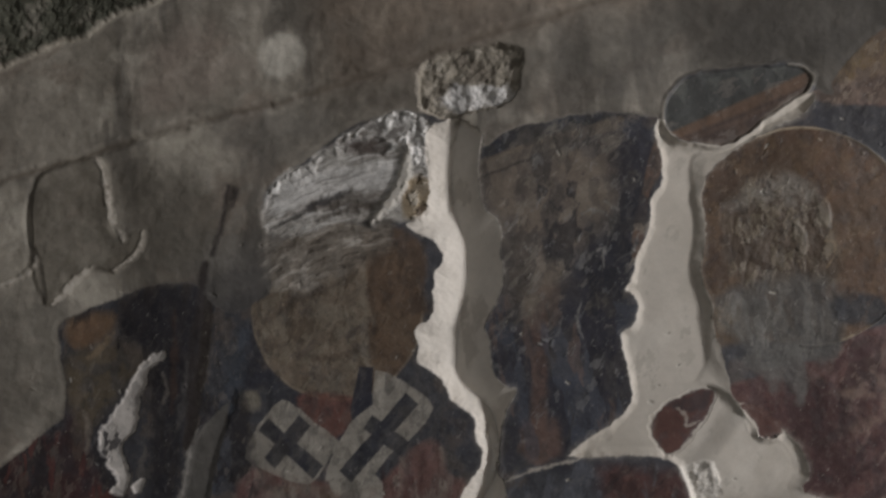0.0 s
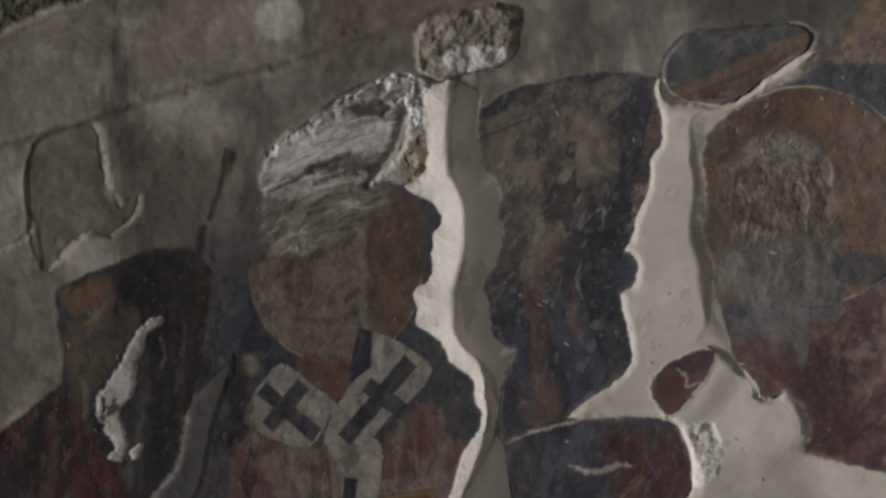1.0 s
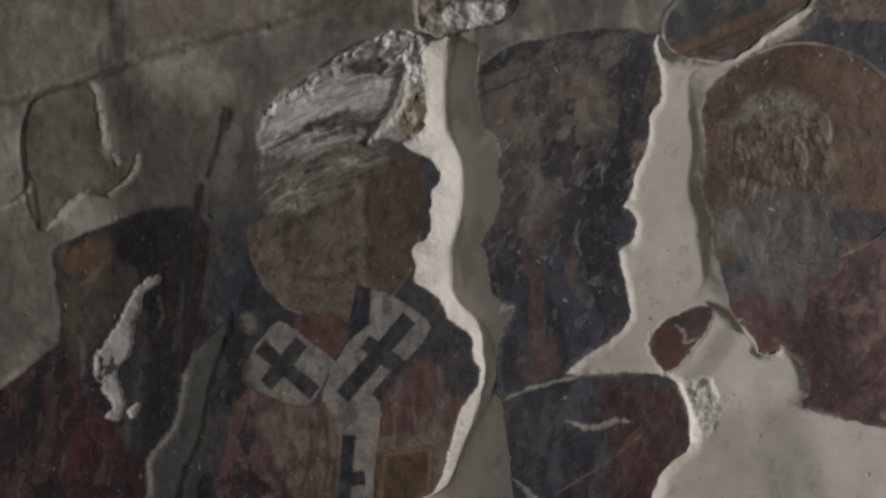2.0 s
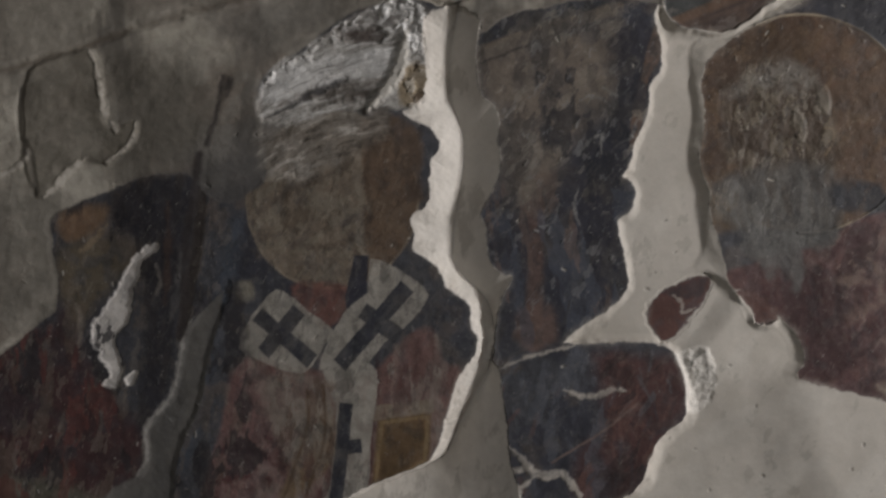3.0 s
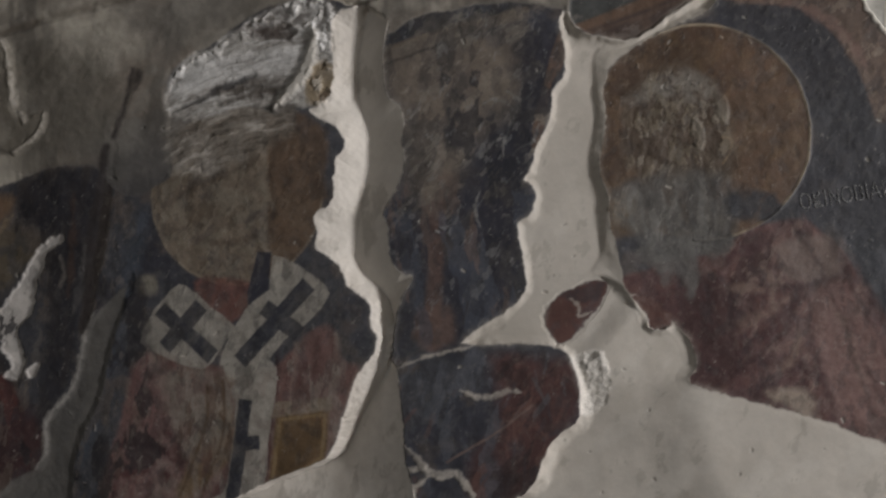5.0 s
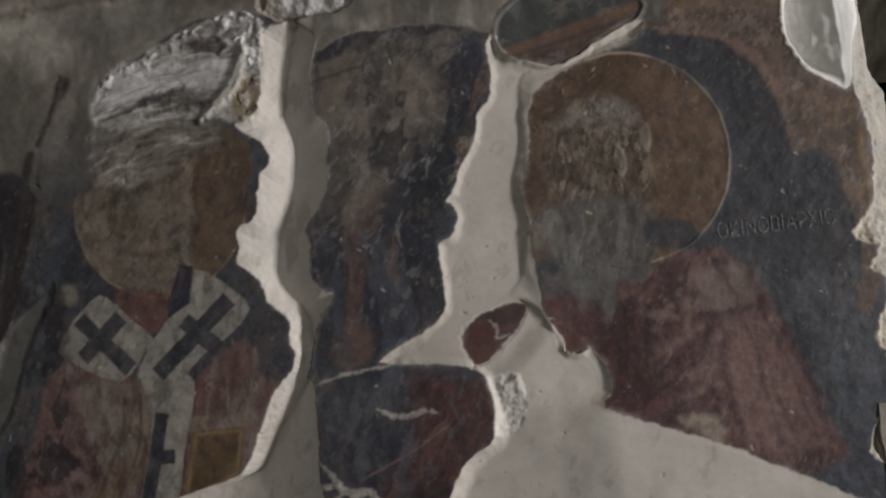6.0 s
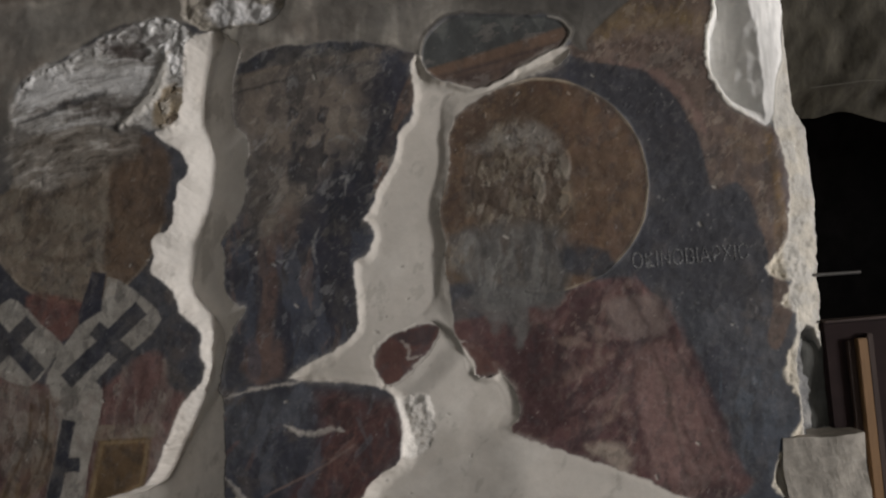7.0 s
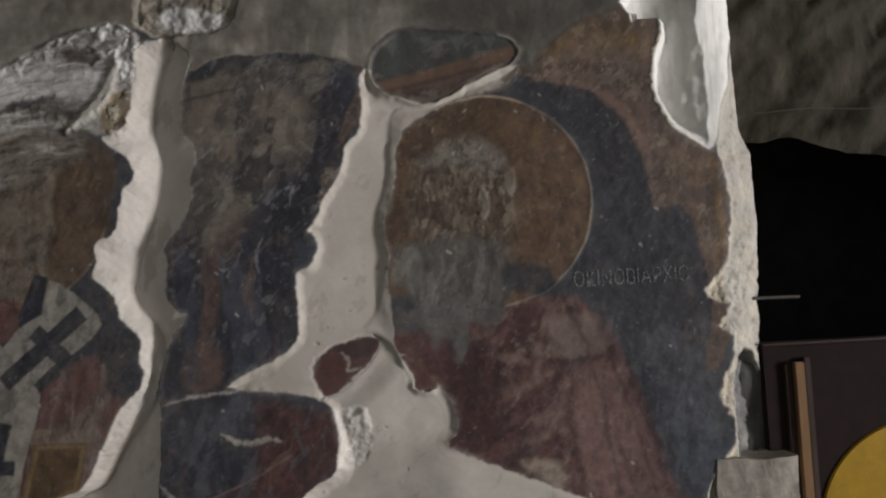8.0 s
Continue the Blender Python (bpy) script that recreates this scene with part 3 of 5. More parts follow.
for k, f in enumerate(FOLDS):
    tint(stroke([(x + 0.017, z + 0.006) for x, z in f], 0.006, 0.010), PINK, 0.006, 0.6, 0.6, 144 + k)
wear((0.175, 0.118, 0.100), 0.4, 34, 0.10, 451, d, 3.0, 1.0)
wear((0.036, 0.018, 0.018), 0.65, 24, 0.10, 452, d, 3.0, 1.15)
wear((0.24, 0.185, 0.155), 0.35, 60, 0.24, 453, d, 2.5, 0.9, 0.08)
wear((0.070, 0.034, 0.036), 0.45, 60, 0.10, 454, d, 2.0, 0.3)
tint(shape([(0.763, 1.445), (0.826, 1.399), (0.814, 1.299), (0.870, 1.234), (0.787, 1.210), (0.763, 1.302), (0.748, 1.385)], 0.012, 0.005), (0.046, 0.022, 0.023), 0.016, 0.75, 0.25, 641, 24)
tint(shape([(0.972, 1.348), (1.036, 1.364), (1.090, 1.278), (1.138, 1.112), (1.005, 1.122), (0.972, 1.226)], 0.010, 0.004), (0.150, 0.088, 0.076), 0.020, 0.55, 0.35, 642, 20)
for k, (pts, wide) in enumerate((([(0.849, 1.357), (0.921, 1.362), (1.036, 1.372)], 0.012), ([(0.842, 1.266), (0.916, 1.301), (0.982, 1.347)], 0.016), ([(1.078, 1.381), (1.111, 1.276), (1.148, 1.112)], 0.014), ([(0.90, 1.42), (0.96, 1.395), (1.00, 1.375)], 0.010), ([(0.86, 1.25), (0.93, 1.235), (0.985, 1.20)], 0.024), ([(0.985, 1.34), (0.975, 1.25), (1.0, 1.13)], 0.012), ([(1.05, 1.30), (1.06, 1.22), (1.085, 1.12)], 0.010), ([(0.83, 1.41), (0.87, 1.44), (0.93, 1.445)], 0.012))):
    tint(ragged(pts, wide, k), (0.050, 0.023, 0.024), 0.006, 0.75, 0.3, 643 + k, 40)
for k, (pts, wide) in enumerate((([(0.830, 1.385), (0.871, 1.376), (0.905, 1.365)], 0.012), ([(0.825, 1.335), (0.850, 1.315), (0.895, 1.330)], 0.016), ([(0.855, 1.300), (0.90, 1.325), (0.95, 1.345)], 0.010), ([(0.91, 1.41), (0.925, 1.375), (0.915, 1.34)], 0.010), ([(1.02, 1.33), (1.045, 1.25), (1.05, 1.16)], 0.014), ([(0.955, 1.29), (0.945, 1.25), (0.915, 1.225)], 0.012))):
    tint(ragged(pts, wide, k), (0.200, 0.140, 0.112), 0.006, 0.65, 0.45, 652 + k, 60)
tint(shape([(0.944, 1.439), (0.998, 1.448), (1.040, 1.440), (1.048, 1.380), (0.983, 1.371), (0.948, 1.396)], 0.006), (0.150, 0.112, 0.098), 0.008, 0.7, 0.2, 455)
tint(shape([(1.000, 1.321), (1.060, 1.358), (1.090, 1.275), (1.126, 1.192), (1.140, 1.110), (1.017, 1.108), (0.994, 1.200)], 0.008), (0.165, 0.098, 0.088), 0.020, 0.45, 0.3, 456)
tint(shape([(0.762, 1.37), (0.83, 1.41), (0.862, 1.31), (0.81, 1.225), (0.764, 1.23)], 0.010, 0.004), (0.042, 0.019, 0.019), 0.016, 0.75, 0.3, 457)
for k, f in enumerate(FOLDS[1:6]):
    tint(stroke([(x - 0.004, z) for x, z in f], 0.006, 0.006), (0.036, 0.017, 0.017), 0.006, 0.6, 0.4, 458 + k)
tint(shape([(0.705, 1.48), (0.87, 1.47), (0.835, 1.435), (0.81, 1.445), (0.80, 1.40), (0.778, 1.37), (0.757, 1.415), (0.738, 1.40), (0.72, 1.44)], 0.009, 0.005), (0.100, 0.096, 0.090), 0.006, 0.85, 0.3, 445)
piece("robe", FRESCO, "dark red painted robe with pink folds", None, d)
ground_box = (0.95, 1.30, 1.08, 1.90)
scatter(24, ground_box, ((0.26, 0.26, 0.24), (0.20, 0.20, 0.19)), (0.002, 0.006), (0.0015, 0.004), 0.7, 0.9, 0.7, 0.001, 0.4, 334, -d)
gb = np.maximum(0.0 - (h2 - 0.004), np.maximum(0.003 - d, np.maximum(0.93 - X, X - 1.30)))
wear((0.078, 0.082, 0.090), 0.35, 20, 0.06, 461, gb, 3.0, 1.45)
wear((0.026, 0.028, 0.034), 0.6, 14, 0.06, 462, gb, 2.0, 1.3)
wear((0.075, 0.090, 0.110), 0.6, 60, 0.12, 463, np.maximum(gb, Z - 1.30), 3.0, 1.4)
tint(np.maximum(gb, 1.43 - Z), (0.034, 0.034, 0.040), 0.02, 0.7, 0.25, 631, 12)
tint(np.maximum(gb, 1.66 - Z + 0.4 * (X - 1.0)), (0.024, 0.023, 0.028), 0.03, 0.6, 0.2, 632, 12)
tint(np.maximum(gb, Z - 1.24), (0.048, 0.055, 0.070), 0.04, 0.5, 0.4, 633, 30)
d = shape([(0.907, 1.906), (0.956, 1.928), (1.057, 2.001), (1.150, 2.048), (1.208, 2.034), (1.192, 1.895), (1.212, 1.804), (1.271, 1.742), (1.307, 1.666), (1.309, 1.561), (1.256, 1.481), (1.288, 1.428), (1.275, 1.387), (1.250, 1.332), (1.230, 1.349), (1.249, 1.430), (1.243, 1.513), (1.228, 1.595), (1.202, 1.641), (1.157, 1.631), (1.143, 1.718), (1.107, 1.802), (1.058, 1.858), (0.964, 1.880)], 0.003)
tint(d, (0.112, 0.078, 0.061), 0.003, 0.95, 0.30, 151, 30)
tint(shape([(0.958, 1.926), (1.013, 1.977), (1.078, 2.000), (1.182, 1.971), (1.180, 1.912), (1.095, 1.933), (1.009, 1.918)], 0.004), (0.125, 0.086, 0.042), 0.012, 0.8, 0.5, 152, 40)
tint(shape([(1.259, 1.732), (1.283, 1.699), (1.289, 1.573), (1.274, 1.511), (1.259, 1.523), (1.269, 1.616)], 0.002), (0.17, 0.105, 0.045), 0.006, 0.8, 0.3, 153)
for k, (pts, wide, col) in enumerate((([(0.993, 1.879), (1.055, 1.863), (1.104, 1.824), (1.137, 1.780), (1.156, 1.727)], 0.016, (0.165, 0.105, 0.088)), ([(0.975, 1.905), (1.06, 1.905), (1.13, 1.87), (1.18, 1.80)], 0.022, (0.070, 0.045, 0.036)), ([(1.275, 1.731), (1.286, 1.678), (1.291, 1.615), (1.290, 1.573)], 0.011, (0.050, 0.030, 0.034)), ([(1.21, 1.66), (1.235, 1.62), (1.248, 1.55)], 0.010, (0.165, 0.115, 0.085)), ([(1.00, 1.948), (1.05, 1.945), (1.12, 1.95), (1.17, 1.945)], 0.018, (0.155, 0.105, 0.045)), ([(1.20, 1.74), (1.225, 1.70), (1.245, 1.68)], 0.034, (0.150, 0.104, 0.070)))):
    tint(ragged(pts, wide, k), col, 0.006, 0.75, 0.4, 634 + k, 40)
wear((0.175, 0.128, 0.100), 0.4, 40, 0.08, 471, d, 2.0, 1.0)
wear((0.075, 0.052, 0.040), 0.55, 30, 0.12, 472, d, 2.5, 1.2)
wear((0.30, 0.25, 0.20), 0.3, 80, 0.26, 473, d, 2.0, 0.8, 0.08)
piece("arch_border", FRESCO, "faded pink-brown painted arch border", None, d)
tint(shape([(0.878, 1.190), (0.919, 1.190), (0.964, 1.172), (0.957, 1.132), (0.917, 1.155)], 0.004), (0.30, 0.25, 0.20), 0.008, 0.7, 0.6, 154)

# --- third figure at the far end: browns, dark reds, a bare white patch
tint(shape([(-0.811, 1.576), (-0.639, 1.542), (-0.584, 1.584), (-0.562, 1.490), (-0.496, 1.368), (-0.456, 1.318), (-0.481, 1.223), (-0.587, 1.171), (-0.866, 1.207)], 0.010), DARKRED, 0.02, 0.9, 0.4, 161, 22)
tint(shape([(-0.831, 1.270), (-0.684, 1.256), (-0.604, 1.217), (-0.540, 1.165), (-0.842, 1.198)], 0.010), (0.085, 0.085, 0.065), 0.02, 0.8, 0.5, 162)
tint(shape([(-0.565, 1.768), (-0.505, 1.774), (-0.456, 1.759), (-0.482, 1.724), (-0.528, 1.704), (-0.567, 1.719)], 0.006), (0.17, 0.11, 0.065), 0.010, 0.9, 0.3, 163)
tint(shape([(-0.578, 1.696), (-0.455, 1.702), (-0.410, 1.660), (-0.470, 1.609), (-0.526, 1.563), (-0.567, 1.535), (-0.586, 1.607)], 0.008), (0.11, 0.088, 0.058), 0.015, 0.8, 0.5, 164)
scatter(46, (-0.80, -0.28, 1.15, 1.72), ((0.34, 0.33, 0.31), (0.26, 0.24, 0.22)), (0.003, 0.010), (0.002, 0.005), 1.0, 1.0, 0.75, 0.001, 0.4, 343)
lb = (-0.90, -0.22, 1.05, 1.80)
wear((0.125, 0.100, 0.080), 0.4, 30, 0.10, 481, box=lb, stretch=3.0, angle=1.2)
wear((0.024, 0.022, 0.025), 0.75, 18, 0.08, 482, box=lb, stretch=2.0, angle=1.3)
wear((0.19, 0.165, 0.14), 0.3, 60, 0.24, 483, box=lb, stretch=2.5, angle=1.2, edge=0.16)
wear((0.11, 0.040, 0.034), 0.6, 26, 0.10, 484, shape([(-0.811, 1.576), (-0.639, 1.542), (-0.584, 1.584), (-0.562, 1.490), (-0.496, 1.368), (-0.456, 1.318), (-0.481, 1.223), (-0.587, 1.171), (-0.866, 1.207)], 0.010), 3.0, 1.3)
tint(shape([(-0.444, 1.774), (-0.361, 1.799), (-0.271, 1.773), (-0.268, 1.717), (-0.303, 1.646), (-0.351, 1.501), (-0.413, 1.356), (-0.469, 1.320), (-0.431, 1.469), (-0.409, 1.599), (-0.359, 1.668), (-0.443, 1.706)], 0.010, 0.004), (0.022, 0.021, 0.026), 0.014, 0.85, 0.15, 661, 20)
tint(shape([(-0.563, 1.757), (-0.507, 1.763), (-0.465, 1.761), (-0.482, 1.730), (-0.528, 1.710), (-0.563, 1.722)], 0.006), (0.145, 0.092, 0.060), 0.010, 0.8, 0.3, 662)
for k, (pts, wide, col) in enumerate((([(-0.33, 1.745), (-0.345, 1.65), (-0.37, 1.55)], 0.014, (0.060, 0.040, 0.034)), ([(-0.375, 1.63), (-0.372, 1.60), (-0.385, 1.575)], 0.005, (0.20, 0.18, 0.16)), ([(-0.320, 1.64), (-0.338, 1.57), (-0.362, 1.52)], 0.016, (0.088, 0.084, 0.084)), ([(-0.47, 1.725), (-0.50, 1.70), (-0.535, 1.685)], 0.012, (0.20, 0.15, 0.10)), ([(-0.56, 1.585), (-0.555, 1.55), (-0.57, 1.50)], 0.010, (0.20, 0.17, 0.145)))):
    tint(ragged(pts, wide, k), col, 0.005, 0.8, 0.3, 663 + k)
bare = np.minimum(shape([(-0.363, 1.671), (-0.400, 1.664), (-0.434, 1.642), (-0.459, 1.608), (-0.488, 1.579), (-0.509, 1.558), (-0.529, 1.546), (-0.539, 1.529), (-0.540, 1.495), (-0.525, 1.484), (-0.531, 1.471), (-0.513, 1.451), (-0.516, 1.432), (-0.533, 1.420), (-0.509, 1.408), (-0.494, 1.419), (-0.483, 1.455), (-0.488, 1.478), (-0.486, 1.511), (-0.454, 1.531), (-0.442, 1.560), (-0.432, 1.592), (-0.415, 1.613), (-0.404, 1.640), (-0.370, 1.653)], 0.004, 0.004), shape([(-0.482, 1.427), (-0.451, 1.432), (-0.460, 1.412), (-0.479, 1.409)], 0.004, 0.003))
tint(bare, (0.54, 0.51, 0.48), 0.003, 0.97, 0.2, 165, 50)
wear((0.045, 0.042, 0.046), 0.9, 42, 0.0, 668, np.maximum(bare, np.maximum(np.abs(Z - 1.515) - 0.045, X + 0.478)), 1.6, 1.2, 0.2, soft=0.006)
RELIEF -= 0.004 * smooth(0.003, -0.005, bare)
piece("bare_patch", PLASTER, "bare white plaster patch", None, bare)

# --- fine lines and scratches
for pts, w in (([(0.350, 1.273), (0.376, 1.259), (0.405, 1.256), (0.431, 1.260), (0.453, 1.256)], 0.009), ([(0.233, 1.325), (0.289, 1.337), (0.340, 1.343), (0.382, 1.348)], 0.006), ([(0.237, 1.191), (0.253, 1.167), (0.269, 1.138), (0.292, 1.128), (0.317, 1.129), (0.337, 1.096), (0.343, 1.074)], 0.013), ([(0.272, 1.128), (0.239, 1.112), (0.226, 1.107), (0.223, 1.080)], 0.013), ([(0.223, 1.148), (0.245, 1.148), (0.265, 1.145)], 0.008), ([(0.226, 1.107), (0.199, 1.118), (0.167, 1.110)], 0.008), ([(-0.106, 1.741), (-0.059, 1.751), (-0.015, 1.756)], 0.008)):
    d = ragged(pts, w, 3)
    tint(d, (0.38, 0.35, 0.31), 0.003, 0.9, 0.35, 366, 90)
    piece("crack", PLASTER, "pale filled crack", None, d)
    RELIEF += 0.0012 * smooth(0.003, -0.003, d)
for k in range(36):
    x0, z0, a = rng.uniform(-0.5, 1.22), rng.uniform(1.12, 1.9), rng.uniform(0, 6.28)
    s = rng.uniform(0.002, 0.008)
    d = stroke([(x0, z0), (x0 + s * math.cos(a), z0 + s * math.sin(a))], rng.uniform(0.002, 0.005), 0.004, 0.002, steps=2)
    tint(d, (0.36, 0.34, 0.30), 0.002, 0.8)
    RELIEF -= 0.0015 * smooth(0.002, -0.002, d)
for pts, w in (([(-0.177, 1.962), (-0.196, 1.914), (-0.218, 1.834)], 0.014), ([(-0.239, 1.822), (-0.282, 1.664), (-0.347, 1.484)], 0.022)):
    d = stroke(pts, w, 0.003)
    tint(d, (0.035, 0.028, 0.024), 0.005, 0.9)
    RELIEF -= 0.0008 * smooth(0.006, -0.006, d)

# --- scuffs and soot flecks over the whole painting
allover = (-0.93, 1.31, 0.95, 2.05)
wear((0.19, 0.175, 0.155), 0.10, 130, 0.14, 361, box=allover, stretch=1.7, angle=0.8, edge=0.20, lift=0.0003)
wear((0.026, 0.025, 0.028), 0.30, 60, 0.14, 362, box=allover, stretch=1.6, angle=1.2, edge=0.15, lift=-0.0006)
wear((0.30, 0.285, 0.26), 0.30, 120, 0.50, 363, box=allover, stretch=1.5, angle=0.9, edge=0.14, lift=0.0010)

# --- sooty upper coat
LENS = shape([(0.657, 1.886), (0.655, 1.937), (0.692, 1.977), (0.730, 1.984), (0.821, 1.977), (0.904, 1.965), (0.920, 1.939), (0.903, 1.914), (0.864, 1.902), (0.765, 1.855), (0.714, 1.860)], 0.006, 0.002)
SOFT_LENS = shape([(0.657, 1.886), (0.655, 1.937), (0.692, 1.977), (0.730, 1.984), (0.821, 1.977), (0.904, 1.965), (0.920, 1.939), (0.903, 1.914), (0.864, 1.902), (0.765, 1.855), (0.714, 1.860)], 0.006, 0.0)
coat = np.maximum(shape([(-0.867, 1.560), (-0.636, 1.570), (-0.604, 1.598), (-0.594, 1.642), (-0.594, 1.722), (-0.583, 1.766), (-0.548, 1.777), (-0.454, 1.793), (-0.373, 1.804), (-0.314, 1.799), (-0.269, 1.781), (-0.245, 1.745), (-0.209, 1.722), (-0.173, 1.730), (-0.136, 1.746), (-0.122, 1.798), (-0.115, 1.863), (-0.108, 1.940), (0.003, 1.993), (0.078, 2.028), (0.169, 2.035), (0.214, 2.025), (0.271, 1.991), (0.313, 1.931), (0.371, 1.955), (0.434, 1.956), (0.527, 1.954), (0.634, 1.925), (0.656, 1.910), (0.658, 1.952), (0.693, 1.985), (0.731, 1.990), (0.822, 1.983), (0.911, 1.973), (0.923, 1.926), (0.948, 1.906), (0.951, 1.925), (1.002, 1.971), (1.057, 2.001), (1.139, 2.033), (1.208, 2.186), (1.154, 2.488), (0.477, 2.509), (-0.462, 2.675), (-0.887, 2.582)], 0.004, 0.002, 0.12), 0.0008 - LENS)
far = (Z > 2.45) | ((X < -0.80) & (Z > 1.57)) | ((X < -0.50) & (Z > 2.2))
coat = np.where(far & (X < 1.13), -0.1, coat)
tint(coat, COAT, 0.005, 0.97)
cn1, cn2 = fbm(5, 4, 171), fbm(16, 4, 181)
wash = (smooth(0.007, 0.001, coat) * smooth(0.0, 0.5, cn1 + 0.4 * cn2))[..., None]
TINT[:] = TINT * (1 - 0.55 * wash) + np.array((0.220, 0.200, 0.172)) * 0.55 * wash
wash = (smooth(0.007, 0.001, coat) * smooth(0.15, 0.55, cn2 - 0.3 * cn1))[..., None]
TINT[:] = TINT * (1 - 0.4 * wash) + np.array((0.42, 0.39, 0.34)) * 0.4 * wash
tongue = (smooth(0.007, 0.001, coat) * smooth(-0.46, -0.26, X) * smooth(-0.02, -0.12, X) * smooth(2.06, 1.85, Z))[..., None]
fade = (smooth(0.007, 0.001, coat) * smooth(1.90, 1.72, Z + 0.03 * n_b) * smooth(-0.34, -0.27, X) * smooth(-0.07, -0.13, X))[..., None]
TINT[:] = TINT * (1 - 0.6 * tongue) + np.array((0.105, 0.100, 0.095)) * 0.6 * tongue
wear((0.195, 0.175, 0.147), 0.7, 5, 0.02, 491, coat, 2.5, 1.3, 0.35, soft=0.003)
wear((0.420, 0.390, 0.335), 0.75, 9, 0.05, 492, coat, 2.0, 0.2, 0.35, soft=0.003)
wear((0.205, 0.172, 0.142), 0.7, 12, 0.08, 493, coat, 2.0, 0.25, 0.3, soft=0.003)
wear((0.095, 0.086, 0.076), 0.7, 9, 0.06, 494, coat, 4.0, 1.45, 0.3, soft=0.003)
TINT[:] = TINT * (1 - 0.85 * fade) + np.array((0.062, 0.060, 0.062)) * 0.85 * fade
soot = (smooth(0.007, 0.001, coat) * smooth(0.45, 0.85, X + 0.12 * cn1) * smooth(2.45, 2.20, Z - 0.05 * cn2))[..., None]
TINT[:] = TINT * (1 - 0.85 * soot) + np.array((0.062, 0.057, 0.050)) * 0.85 * soot
inside = smooth(0.004, -0.012, coat)
hem = smooth(1.86, 1.76, Z) * smooth(-0.40, -0.30, X)          # the tongue thins out to nothing
RELIEF += inside * 0.0015 * (1 - hem) + smooth(0.0, -0.06, coat) * (0.003 + 0.004 * cn1 + 0.0025 * cn2)
band = np.maximum(coat, -(Z - 2.11 - 0.03 * (X - 0.2)))
tint(np.maximum(band, 0.05 - X), (0.235, 0.190, 0.150), 0.05, 0.7, 0.4, 191, 12)
d = stroke([(-0.715, 2.075), (-0.425, 2.093), (-0.268, 2.103), (-0.075, 2.102), (0.092, 2.111), (0.252, 2.123), (0.458, 2.138), (0.649, 2.151)], 0.010, 0.006)
tint(d, (0.115, 0.092, 0.070), 0.008, 0.75)
RELIEF -= 0.004 * smooth(0.012, -0.003, d) * smooth(1.0, 0.3, X) * smooth(-0.3, 0.3, cn2 + 0.3)
LEDGE = np.interp(XS, [-0.93, -0.39, -0.065, 0.25, 0.65, 1.4], [2.03, 2.074, 2.092, 2.124, 2.156, 2.19])[None, :]
RELIEF += 0.010 * smooth(-0.012, 0.012, Z - LEDGE)
for pts, col, s in (([(-0.341, 2.089), (-0.267, 2.095), (-0.165, 2.047), (-0.193, 2.007), (-0.243, 1.983), (-0.284, 2.052)], (0.44, 0.41, 0.35), 0.95), ([(-0.43, 2.05), (-0.32, 2.02), (-0.23, 1.96), (-0.21, 1.86), (-0.30, 1.82), (-0.44, 1.84)], (0.120, 0.108, 0.090), 0.75), ([(-0.20, 2.08), (-0.10, 2.10), (0.02, 2.08), (0.06, 2.04), (-0.02, 2.00), (-0.11, 1.97), (-0.16, 2.02)], (0.135, 0.126, 0.114), 0.7), ([(0.05, 2.09), (0.20, 2.11), (0.22, 2.05), (0.10, 2.05)], (0.115, 0.100, 0.085), 0.75), ([(0.10, 2.14), (0.25, 2.17), (0.45, 2.18), (0.45, 2.13), (0.25, 2.12)], (0.125, 0.105, 0.088), 0.7), ([(-0.33, 2.13), (-0.15, 2.16), (-0.10, 2.20), (-0.18, 2.30), (-0.30, 2.25)], (0.260, 0.215, 0.185), 0.6), ([(-0.70, 2.10), (-0.55, 2.12), (-0.50, 2.20), (-0.62, 2.28), (-0.74, 2.22)], (0.215, 0.195, 0.165), 0.6), ([(0.43, 2.10), (0.60, 2.12), (0.66, 2.02), (0.58, 1.96), (0.45, 1.97), (0.42, 2.04)], (0.105, 0.097, 0.087), 0.6), ([(-0.90, 1.82), (-0.62, 1.84), (-0.55, 1.78), (-0.56, 1.60), (-0.64, 1.54), (-0.90, 1.52)], (0.150, 0.138, 0.118), 0.85), ([(0.70, 2.20), (1.10, 2.25), (1.12, 2.03), (0.98, 1.95), (0.92, 1.98), (0.70, 1.99)], (0.050, 0.046, 0.041), 0.7)):
    d = shape(pts, 0.03, 0.004, 0.12)
    m = (s * smooth(0.045, -0.045, d) * smooth(0.007, 0.001, coat) * (1 - 0.4 * smooth(-0.05, 0.35, cn2)))[..., None]
    TINT[:] = TINT * (1 - m) + np.array(col) * m
COAT_PIECE = piece("plaster_coat", SOOT, "sooty grey lime plaster coat over the painting", "plaster coat", coat)
d = shape([(-0.076, 2.215), (-0.039, 2.236), (0.005, 2.218), (0.010, 2.176), (-0.030, 2.151), (-0.075, 2.171)], 0.004)
tint(d, (0.50, 0.475, 0.42), 0.010, 0.9)
piece("plaster_dab", SOOT, "pale daub of plaster", None, d, under=COAT_PIECE)
d = shape([(-0.618, 1.970), (-0.615, 2.039), (-0.570, 2.077), (-0.446, 2.080), (-0.439, 1.941), (-0.423, 1.914), (-0.370, 1.910), (-0.388, 1.865), (-0.446, 1.842), (-0.501, 1.855), (-0.589, 1.806), (-0.612, 1.818), (-0.626, 1.903)], 0.003, 0.001)
tint(d, (0.150, 0.135, 0.110), 0.004, 0.8, 0.4, 192, 30)
RELIEF += 0.0045 * smooth(0.006, -0.010, d)
